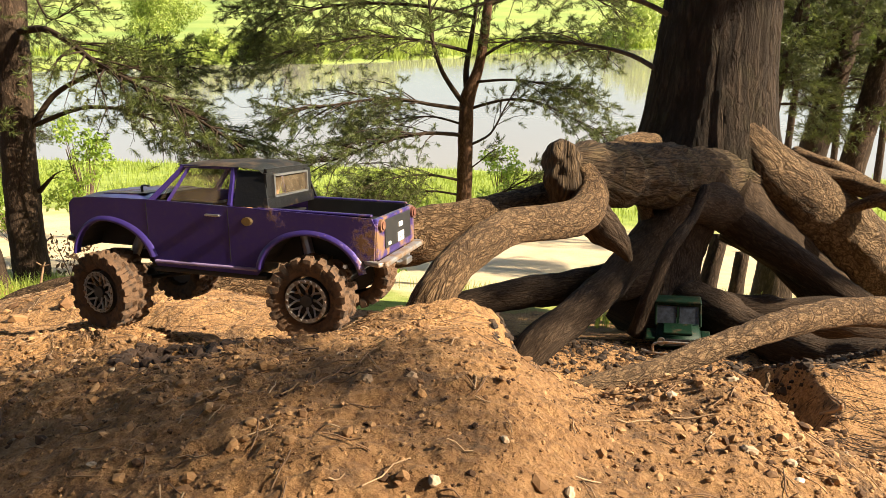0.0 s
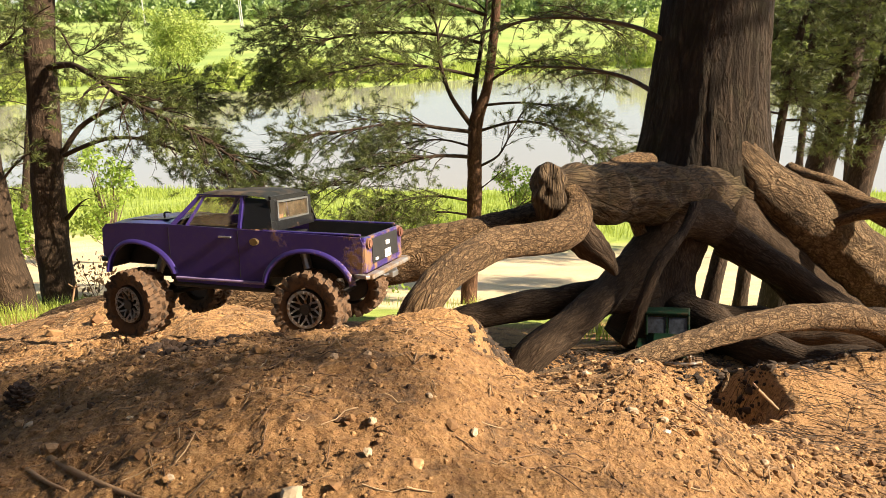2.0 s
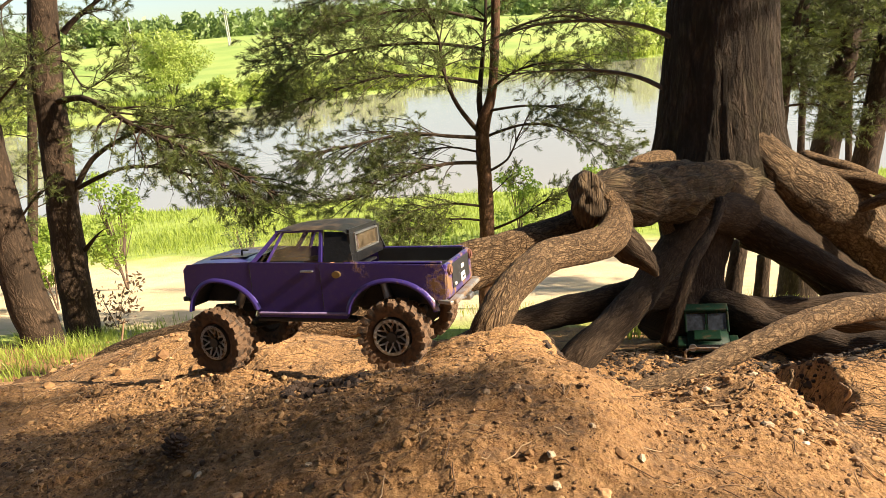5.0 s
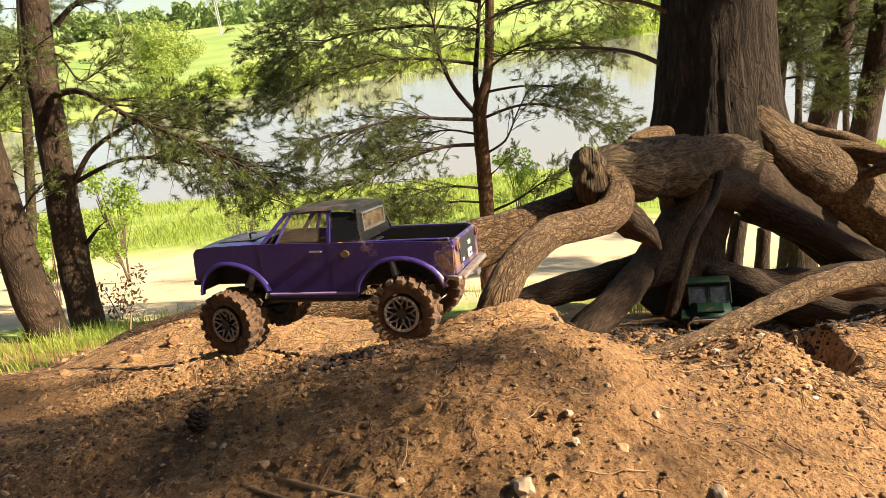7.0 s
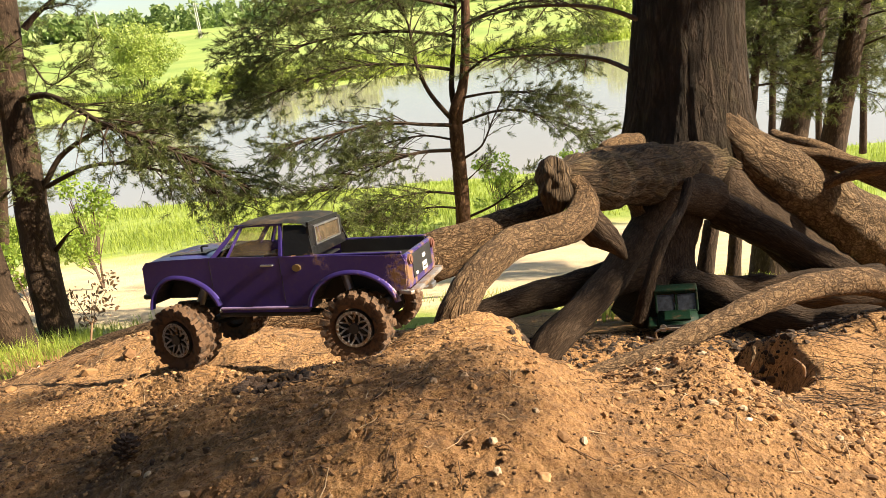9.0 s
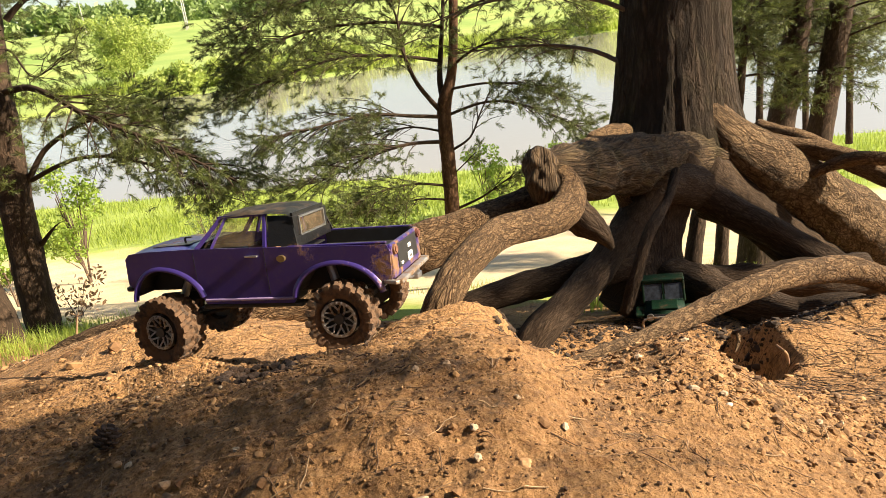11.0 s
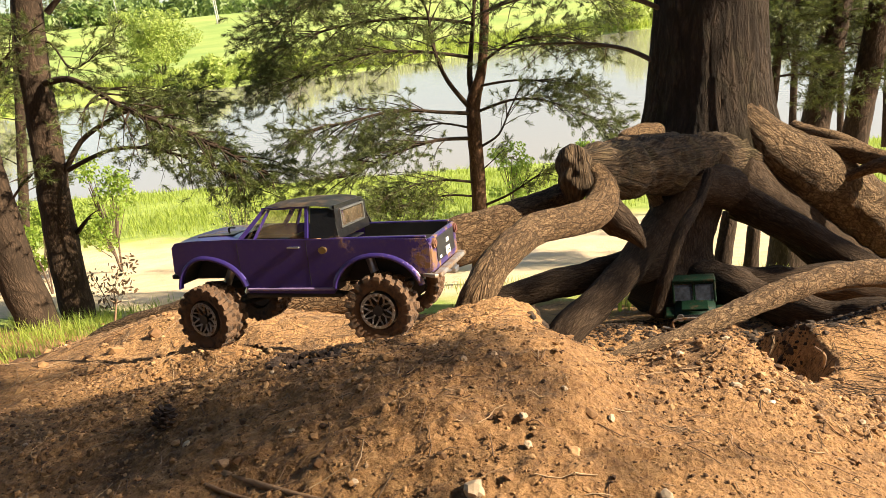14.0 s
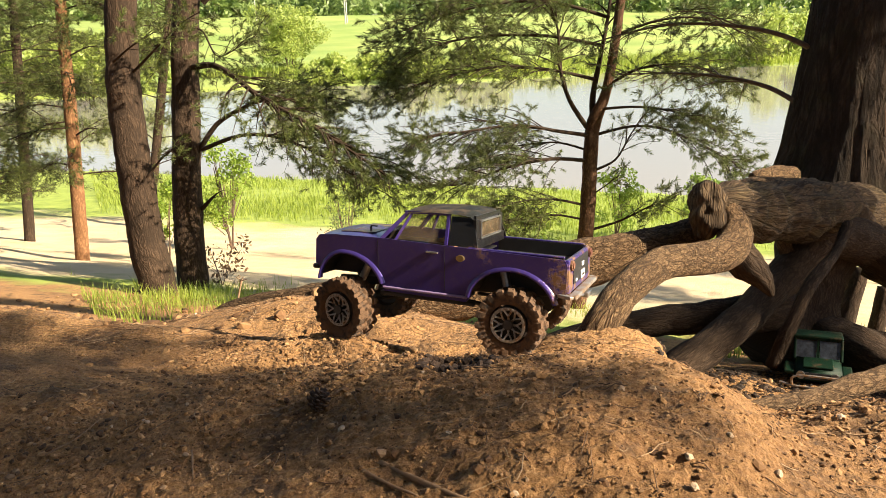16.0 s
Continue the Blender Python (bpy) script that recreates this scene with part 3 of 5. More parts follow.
# pine with a bent limb, left of the path
pine([(-3.502, 4.372, -2.103), (-3.576, 4.485, -1.742), (-3.690, 4.700, -1.069), (-3.764, 4.948, -0.312), (-3.829, 5.182, 0.400), (-3.847, 5.361, 0.930), (-3.851, 5.586, 1.591), (-3.844, 6.233, 3.171), (-3.776, 7.567, 6.114)],
     [0.16, 0.135, 0.125, 0.12, 0.115, 0.11, 0.105, 0.09, 0.06],
     [([(-3.673, 5.023, 0.183), (-3.355, 4.861, 0.204), (-3.026, 4.661, 0.109), (-2.771, 4.543, -0.024), (-2.404, 4.439, -0.166), (-2.013, 4.325, -0.344), (-1.601, 4.204, -0.555)], 0.03, 40, 0.75, 0.3, 7),
      ([(-3.648, 4.884, -0.545), (-3.490, 4.990, -0.299), (-3.213, 4.969, -0.159), (-2.972, 4.922, -0.084), (-2.586, 4.880, -0.050), (-2.238, 4.820, -0.054)], 0.026, 26, 0.6, 0.45, 7),
      ([(-3.535, 4.812, -0.490), (-3.092, 4.709, -0.347), (-2.639, 4.562, -0.335), (-2.188, 4.467, -0.484), (-1.835, 4.350, -0.655)], 0.02, 30, 0.6, 0.4, 6),
      ([(-3.795, 5.230, 0.528), (-3.661, 5.229, 0.469), (-3.474, 5.084, 0.281), (-3.275, 5.015, 0.311), (-3.041, 5.096, 0.454)], 0.012, 14, 0.5, 0.35, 5),
      ([(-3.688, 5.309, 0.714), (-3.588, 5.356, 0.812), (-3.392, 5.428, 0.944), (-3.102, 5.524, 1.109)], 0.03, 10, 0.5, 0.4, 5),
      ([(-3.746, 5.250, 0.566), (-3.940, 5.186, 0.456), (-4.134, 5.122, 0.346), (-4.347, 4.924, 0.164)], 0.015, 16, 0.5, 0.3, 5),
      ([(-3.568, 4.742, -0.995), (-3.430, 4.690, -0.891), (-3.350, 4.667, -0.833)], 0.022, 3, 0.15, 0.5, 0),
      ([(-3.813, 5.454, 1.190), (-4.028, 5.129, 0.948), (-4.234, 4.916, 0.720)], 0.02, 16, 0.6, 0.3, 5)],
     "pine with bent limb reaching over the river bank", 11).matrix_basis = pose(-0.06, 0, 0)

# its darker neighbour
pine([(-3.353, 3.806, -1.793), (-3.448, 3.912, -1.437), (-3.586, 4.027, -1.038), (-3.687, 4.146, -0.643), (-3.784, 4.264, -0.248), (-3.861, 4.385, 0.145), (-3.916, 4.559, 0.691), (-3.951, 4.761, 1.311), (-4.059, 5.382, 2.907), (-4.114, 6.432, 5.453)],
     [0.17, 0.142, 0.135, 0.132, 0.13, 0.125, 0.118, 0.11, 0.09, 0.06],
     [([(-3.754, 4.371, 0.179), (-3.505, 4.358, 0.354), (-3.264, 4.342, 0.521), (-3.036, 4.297, 0.609)], 0.012, 10, 0.4, 0.3, 4),
      ([(-3.616, 4.109, -0.645), (-3.481, 4.188, -0.468), (-3.394, 4.223, -0.401)], 0.012, 4, 0.3, 0.3, 3),
      ([(-3.616, 4.018, 0.276), (-3.416, 4.003, 0.390), (-3.166, 4.000, 0.498)], 0.01, 8, 0.4, 0.3, 4)],
     "dark leaning pine trunk beside another pine", 12).matrix_basis = pose(-0.07, 0, 0)

# young forked pine below the bank
pine([(-0.434, 5.473, -2.347), (-0.431, 5.605, -1.951), (-0.399, 5.805, -1.358), (-0.394, 5.921, -1.011), (-0.400, 6.052, -0.614), (-0.387, 6.127, -0.392), (-0.295, 6.175, -0.123), (-0.240, 6.274, 0.316), (-0.204, 6.472, 0.899), (-0.128, 7.030, 2.552)],
     [0.085, 0.075, 0.07, 0.068, 0.066, 0.064, 0.045, 0.042, 0.038, 0.02],
     [([(-0.388, 6.119, -0.416), (-0.414, 6.199, -0.166), (-0.367, 6.318, 0.177), (-0.314, 6.472, 0.619), (-0.293, 6.671, 1.212)], 0.036, 8, 0.5, 0.6),
      ([(-0.407, 6.098, -0.474), (-0.604, 6.062, -0.187), (-0.702, 6.046, 0.122), (-0.734, 6.139, 0.413), (-0.809, 6.089, 0.611)], 0.026, 22, 0.6, 0.3, 6),
      ([(-0.397, 6.016, -0.723), (-0.725, 5.781, -0.669), (-1.114, 5.605, -0.731), (-1.420, 5.326, -0.820), (-1.679, 5.188, -0.817)], 0.02, 30, 0.8, 0.2, 7),
      ([(-0.394, 6.089, -0.505), (-0.710, 5.862, -0.430), (-1.043, 5.734, -0.369), (-1.490, 5.455, -0.402), (-1.810, 5.199, -0.414)], 0.02, 34, 0.8, 0.25, 7),
      ([(-0.410, 5.887, -1.109), (-0.696, 5.672, -1.008), (-1.016, 5.423, -0.998), (-1.341, 5.242, -1.102)], 0.014, 26, 0.7, 0.25, 6),
      ([(-0.407, 5.846, -1.233), (-0.664, 5.729, -1.167), (-0.908, 5.589, -1.180), (-1.142, 5.454, -1.178)], 0.012, 22, 0.6, 0.25, 6),
      ([(-0.402, 6.044, -0.638), (-0.689, 6.033, -0.562), (-1.002, 5.987, -0.582), (-1.370, 5.920, -0.647)], 0.012, 22, 0.7, 0.3, 6),
      ([(-0.380, 6.252, -0.020), (-0.730, 6.027, 0.076), (-1.190, 5.777, 0.133), (-1.625, 5.483, 0.054), (-1.925, 5.316, -0.019)], 0.018, 34, 0.8, 0.25, 7),
      ([(-0.351, 6.353, 0.275), (-0.812, 6.115, 0.372), (-1.369, 5.837, 0.383), (-1.799, 5.542, 0.294), (-2.007, 5.359, 0.143)], 0.018, 36, 0.85, 0.25, 7),
      ([(-0.310, 6.439, 0.519), (-0.795, 6.213, 0.659), (-1.277, 6.045, 0.654), (-1.718, 5.744, 0.555), (-1.943, 5.468, 0.446)], 0.018, 34, 0.8, 0.25, 7),
      ([(-0.292, 6.192, -0.074), (-0.024, 6.118, 0.082), (0.375, 6.075, 0.122), (0.739, 5.870, 0.006)], 0.015, 22, 0.6, 0.3, 5),
      ([(-0.357, 6.097, -0.494), (-0.055, 6.057, -0.409), (0.247, 5.984, -0.423), (0.629, 5.872, -0.587), (0.831, 5.759, -0.683)], 0.015, 22, 0.6, 0.35, 5),
      ([(-0.365, 5.993, -0.806), (-0.174, 5.949, -0.691), (-0.059, 6.032, -0.482), (0.054, 6.006, -0.285)], 0.014, 12, 0.5, 0.4, 4),
      ([(-0.330, 6.123, -0.267), (0.007, 6.017, -0.233), (0.351, 5.939, -0.278), (0.629, 5.825, -0.408)], 0.014, 20, 0.6, 0.4, 5),
      ([(-0.237, 6.291, 0.365), (0.101, 6.265, 0.479), (0.497, 6.212, 0.488), (0.916, 6.098, 0.308)], 0.015, 22, 0.7, 0.3, 5),
      ([(-0.363, 5.924, -1.014), (-0.239, 5.870, -0.905), (-0.131, 5.912, -0.817)], 0.008, 5, 0.25, 0.4, 2),
      ([(-0.371, 5.821, -1.321), (-0.104, 5.785, -1.210), (0.132, 5.758, -1.061), (0.358, 5.716, -0.954)], 0.014, 16, 0.3, 0.4, 4),
      ([(-0.226, 6.438, 0.803), (-0.680, 6.303, 0.888), (-1.262, 6.124, 0.889), (-1.801, 5.805, 0.769)], 0.016, 30, 0.8, 0.25, 6)],
     "young forked pine with reddish upper stems below the bank", 13, material=M_REDPINE)

# bare dark limbs of the old pine, out over the water
_rng = random.Random(5)
_t = []
for _pts in ([(0.867, 3.751, 0.286), (0.692, 3.866, 0.381), (0.466, 4.068, 0.434), (0.178, 4.249, 0.450), (-0.071, 4.418, 0.412), (-0.384, 4.564, 0.331)],
             [(0.819, 3.654, 0.014), (0.660, 3.878, 0.108), (0.427, 4.076, 0.155), (0.128, 4.254, 0.164), (-0.164, 4.423, 0.144)]):
    bough(big, _pts, 0.016, _rng, _t, 16, 0.45, 0.35, lush=3, material=M_TWIG)
# its crown, overhead
for _k in range(46):
    _a = _k * 2.4
    _r = 1.1 + 2.3 * ((_k * 0.618) % 1)
    _c = Vector((1.15, 3.6, 4.8 + 3.5 * ((_k * 0.37) % 1)))
    _e = _c + Vector((math.cos(_a) * _r, math.sin(_a) * _r, 0.3))
    bough(big, [tuple(_c), tuple((_c + _e) / 2 + Vector((0, 0, 0.15))), tuple(_e)], 0.03, _rng, _t, 14, 0.7, 0.3, lush=5, size=1.6)
_c = new("crown", needle_mesh("crown", _t, M_NEEDLE, 30, seed=5))
_c.parent = big
_c["label"] = "dark green needles"

# pines behind, on the right and left
def far_pine(foot, top, r, label, seed, crown=(0.35, 1.0), count=30, reach=1.0, size=1.3, material=None):
    f, t = Vector(foot), Vector(top)
    rng = random.Random(seed)
    bs = []
    for k in range(count):
        u = crown[0] + (crown[1] - crown[0]) * (k + rng.random()) / count
        p = f.lerp(t, u)
        a = rng.uniform(0, 6.28)
        ln = reach * rng.uniform(0.5, 1.2)
        d = Vector((math.cos(a), math.sin(a), rng.uniform(-0.25, 0.3)))
        bs.append(([tuple(p), tuple(p + d * ln * 0.5 + Vector((0, 0, 0.06))), tuple(p + d * ln - Vector((0, 0, 0.05)))], 0.014, 9, 0.5, 0.3, 5))
    mid = f.lerp(t, 0.5) + Vector((rng.uniform(-0.04, 0.04), 0, 0))
    return pine([tuple(f), tuple(mid), tuple(t)], [r, r * 0.9, r * 0.7], bs, label, seed, size=size, per=26, sides=14, material=material)


far_pine((3.126, 7.471, -1.506), (3.785, 8.434, 1.150), 0.15, "straight dark pine trunk among other pines", 21, (0.28, 1.0), 24)
far_pine((3.350, 6.998, -1.416), (4.096, 8.001, 1.325), 0.13, "straight brown pine trunk among other pines", 22, (0.28, 1.0), 22)
far_pine((2.569, 7.053, -0.957), (2.911, 7.633, 0.664), 0.045, "thin leaning young pine among taller ones", 23, (0.2, 1.0), 16, 0.5)
far_pine((4.311, 11.069, -2.301), (4.739, 12.689, 2.424), 0.055, "pine with dense dark crown on the bank", 24, (0.3, 1.0), 20, 0.9)
far_pine((5.540, 12.175, -2.629), (5.907, 13.933, 2.535), 0.055, "pine with dense dark crown on the bank", 25, (0.42, 1.0), 13, 0.9)
far_pine((5.807, 11.239, -2.354), (6.229, 12.829, 2.284), 0.055, "pine with dense dark crown on the bank", 26, (0.3, 1.0), 20, 0.9)
far_pine((5.933, 10.231, -2.240), (6.608, 11.731, 2.028), 0.055, "pine with dense dark crown on the bank", 27, (0.42, 1.0), 13, 0.9)
far_pine((-6.827, 6.481, -3.052), (-7.601, 7.952, 1.995), 0.09, "slim pine with orange bark", 28, (0.35, 1.0), 30, 1.1, material=M_ORANGE)
far_pine((-10.014, 8.574, -3.915), (-10.903, 10.480, 2.527), 0.09, "slim pine with many dry lower branches", 29, (0.25, 1.0), 44, 1.4)
far_pine((-9.148, 6.857, -3.249), (-9.654, 8.536, 2.194), 0.1, "slim pine with many dry lower branches", 30, (0.25, 1.0), 40, 1.4)
far_pine((-10.152, 11.919, -3.540), (-9.998, 14.113, 2.825), 0.1, "slim pine with dense crown on the bank", 31, (0.2, 1.0), 36, 1.2)

# unseen pines added behind and beside the camera to cut the skylight
_src = far_pine((-1.6, -3.2, 0.9), (-1.4, -3.3, 10.2), 0.16, "unseen tall pine with wide dark crown, added to block skylight", 40, (0.2, 1.0), 44, 2.3, 2.6)
for _i, (_x, _y) in enumerate(((3.0, -3.0), (-0.7, -2.5), (1.3, -2.8), (-2.7, -1.7), (-3.2, 0.5), (0.8, -4.4), (-4.2, -1.8), (6.6, -5.0), (-3.6, -5.4), (4.2, -5.6), (-6.5, 0.6), (-0.8, -6.6), (2.2, -7.4), (6.8, -6.0), (-6.6, -4.2), (-9.0, 1.5))):
    copy_thing(_src, pose(_x, _y, ground_height(_x, _y), 0, 0, 67 * _i) @ pose(1.6, 3.2, -0.9))
# an unseen pine, added so that its low boughs shade the near slope
_lb = []
for _gx, _gy, _s in ((-0.60, 0.02, 3.3), (-0.90, 0.24, 3.7), (-0.50, 0.14, 3.4), (-1.1, 0.06, 3.5), (-0.3, -0.04, 3.8), (-1.3, 0.35, 4.0), (-0.72, 0.26, 3.2), (-0.85, 0.0, 3.9), (-0.80, 0.36, 4.5), (-1.05, 0.20, 4.4), (-0.50, 0.24, 4.3), (-0.75, 0.10, 4.6)):
    _e = Vector((_gx, _gy, 0.05)) + SUN_WAY * _s
    _o = Vector((3.4, -1.9, _e.z + 0.2))
    _far = _e + (_e - _o) * 0.12
    _lb.append(([tuple(_o), tuple((_o + _e) / 2 + Vector((0, 0, 0.12))), tuple(_e), tuple(_far)], 0.012, 12, 0.5, 0.5, 4))
pine([(3.45, -1.9, -0.5), (3.42, -1.9, 1.5), (3.4, -1.9, 4.0), (3.35, -1.9, 8.0)], [0.15, 0.13, 0.12, 0.06], _lb, "unseen pine added beside the slope, its low boughs blocking the sun", 61, 1.5, 20)
# an unseen pine, added so that its boughs shade the root and trunk
_lb = []
for _gx, _gy, _gz, _s in ((0.40, 2.20, -0.20, 5.2), (0.60, 2.42, -0.28, 5.6), (0.80, 2.70, -0.32, 5.0), (0.55, 2.30, -0.45, 5.4), (0.75, 2.55, -0.50, 5.8), (0.95, 2.80, -0.36, 5.3), (0.70, 2.50, -0.15, 4.8), (0.90, 2.62, -0.60, 5.2), (1.2, 3.6, 0.55, 5.2), (1.2, 3.5, 0.80, 5.4), (1.25, 3.7, 0.70, 4.8), (1.2, 3.55, 1.05, 5.1)):
    _e = Vector((_gx, _gy, _gz)) + SUN_WAY * _s
    _o = Vector((6.6, 2.4, _e.z + 0.3))
    _far = _e + (_e - _o) * 0.12
    _lb.append(([tuple(_o), tuple((_o + _e) / 2 + Vector((0, 0, 0.12))), tuple(_e), tuple(_far)], 0.014, 16, 0.42, 0.45, 5))
pine([(6.65, 2.4, -1.2), (6.62, 2.4, 1.5), (6.6, 2.4, 4.5), (6.55, 2.4, 9.0)], [0.17, 0.15, 0.13, 0.06], _lb, "unseen pine added beside the hollow, its boughs blocking the sun", 62, 1.5, 24)
# ---- model trucks ----


def purple_paint():
    m, nt, b = mat("purple_metallic_paint")
    v = coords(nt)
    mud = noise_tex(nt, v, 14, 8, 0.7)
    dust = noise_tex(nt, v, 90, 6, 0.7)
    sep = nt.nodes.new("ShaderNodeSeparateXYZ")
    nt.links.new(v, sep.inputs[0])
    back = nt.nodes.new("ShaderNodeMapRange")
    back.inputs["From Min"].default_value, back.inputs["From Max"].default_value = -0.03, -0.12
    back.inputs["To Max"].default_value = 0.16
    nt.links.new(sep.outputs["X"], back.inputs["Value"])
    add = nt.nodes.new("ShaderNodeMath")
    nt.links.new(mud, add.inputs[0])
    nt.links.new(back.outputs["Result"], add.inputs[1])
    dirt = ramp(nt, add.outputs[0], [(0.60, grey(0)), (0.68, grey(1))])
    film = ramp(nt, dust, [(0.5, grey(0.0)), (0.8, grey(0.25))])
    c = mix(nt, film, (0.055, 0.034, 0.21), (0.16, 0.11, 0.11))
    c = mix(nt, dirt, c, (0.25, 0.14, 0.075))
    nt.links.new(c, b.inputs["Base Color"])
    r = nt.nodes.new("ShaderNodeMapRange")
    nt.links.new(dirt, r.inputs["Value"])
    r.inputs["To Min"].default_value, r.inputs["To Max"].default_value = 0.3, 0.9
    nt.links.new(r.outputs["Result"], b.inputs["Roughness"])
    b.inputs["Metallic"].default_value = 0.4
    b.inputs["Coat Weight"].default_value = 0.5
    b.inputs["Coat Roughness"].default_value = 0.2
    bump(nt, b, dirt, 0.5, 0.002)
    return m


def muddy(name, base, mud_colour=(0.23, 0.13, 0.07), amount=0.5, rough=0.7, metal=0.0, scale=25, by=0.003):
    m, nt, b = mat(name)
    v = coords(nt)
    f = noise_tex(nt, v, scale, 8, 0.7)
    k = ramp(nt, f, [(0.62 - 0.4 * amount, grey(0)), (0.72 - 0.3 * amount, grey(1))])
    nt.links.new(mix(nt, k, base, mud_colour), b.inputs["Base Color"])
    b.inputs["Roughness"].default_value, b.inputs["Metallic"].default_value = rough, metal
    bump(nt, b, f, 0.6, by)
    return m


M_PURPLE = purple_paint()
M_ROOF = muddy("muddy_black_roof", (0.035, 0.038, 0.036), (0.20, 0.14, 0.09), 0.38, 0.5, scale=18)
M_QUARTER = muddy("streaked_black_panel", (0.010, 0.010, 0.011), (0.20, 0.12, 0.07), 0.22, 0.3, scale=22)
M_BLACK = simple("black_plastic", (0.018, 0.018, 0.02), 0.5, var=0.3)
M_TYRE = muddy("muddy_rubber", (0.02, 0.017, 0.015), (0.11, 0.06, 0.031), 0.7, 0.95, scale=55, by=0.006)
M_RIM = muddy("muddy_grey_metal", (0.30, 0.29, 0.28), (0.20, 0.12, 0.07), 0.35, 0.4, 0.6, 60)
M_BUMPER = muddy("dusty_metal_bumper", (0.35, 0.34, 0.33), (0.30, 0.19, 0.11), 0.5, 0.45, 0.6, 50)
M_CHASSIS = simple("dark_chassis", (0.02, 0.018, 0.016), 0.6, var=0.5)
M_GREEN = muddy("dusty_green_paint", (0.003, 0.017, 0.008), (0.05, 0.035, 0.02), 0.2, 0.55)
M_GREEN.node_tree.nodes["Principled BSDF"].inputs["Specular IOR Level"].default_value = 0.15
M_WHITE = simple("white_plate", (0.78, 0.78, 0.76), 0.5, var=0.05)
M_BRASS = simple("brass_cap", (0.45, 0.34, 0.16), 0.4, 0.9, 0.3)
M_STEEL = simple("worn_steel", (0.45, 0.45, 0.46), 0.35, 0.9, 0.3)


def clear_plastic(name, tint, gloss):
    m, nt, b = mat(name)
    tr = nt.nodes.new("ShaderNodeBsdfTransparent")
    tr.inputs["Color"].default_value = (*tint, 1)
    ms = nt.nodes.new("ShaderNodeMixShader")
    f = noise_tex(nt, coords(nt), 40, 6, 0.7)
    nt.links.new(ramp(nt, f, [(0.35, grey(gloss * 0.4)), (0.75, grey(gloss * 1.6))]), ms.inputs[0])
    b.inputs["Base Color"].default_value = (0.35, 0.27, 0.18, 1)
    b.inputs["Roughness"].default_value = 0.15
    nt.links.new(tr.outputs[0], ms.inputs[1])
    nt.links.new(b.outputs[0], ms.inputs[2])
    nt.links.new(ms.outputs[0], nt.nodes["Material Output"].inputs["Surface"])
    return m


M_GLASS = clear_plastic("dusty_window_plastic", (0.90, 0.89, 0.86), 0.16)


def slab(bm, outline, y0, y1, lean=None):
    """Extrude an outline of (x, z) from y0 to y1; lean(z) shifts y outwards."""
    n = len(outline)
    a = [bm.verts.new((x, y0 + (lean(z) if lean else 0), z)) for x, z in outline]
    b = [bm.verts.new((x, y1 + (lean(z) if lean else 0), z)) for x, z in outline]
    for i in range(n):
        bm.faces.new((a[i], a[(i + 1) % n], b[(i + 1) % n], b[i]))
    for ring in (a, b):
        es = [bm.edges.get((ring[i], ring[(i + 1) % n])) for i in range(n)]
        bmesh.ops.triangle_fill(bm, edges=es, use_beauty=True)
    return bm


def arc(cx, cz, r, a0, a1, n):
    return [(cx + r * math.cos(radians(a0 + (a1 - a0) * i / n)), cz + r * math.sin(radians(a0 + (a1 - a0) * i / n))) for i in range(n + 1)]


def cyl(bm, r, depth, at=(0, 0, 0), rot=(90, 0, 0), seg=24, r2=None):
    bmesh.ops.create_cone(bm, cap_ends=True, segments=seg, radius1=r, radius2=r if r2 is None else r2, depth=depth, matrix=pose(*at, *rot))
    return bm


def pipe(bm, pts, r, sides=8, n=4):
    v, f = tube(pts, [r] * len(pts), sides=sides, n=n, rough=0.0)
    vs = [bm.verts.new(p) for p in v]
    for q in f:
        bm.faces.new([vs[i] for i in q])
    return bm


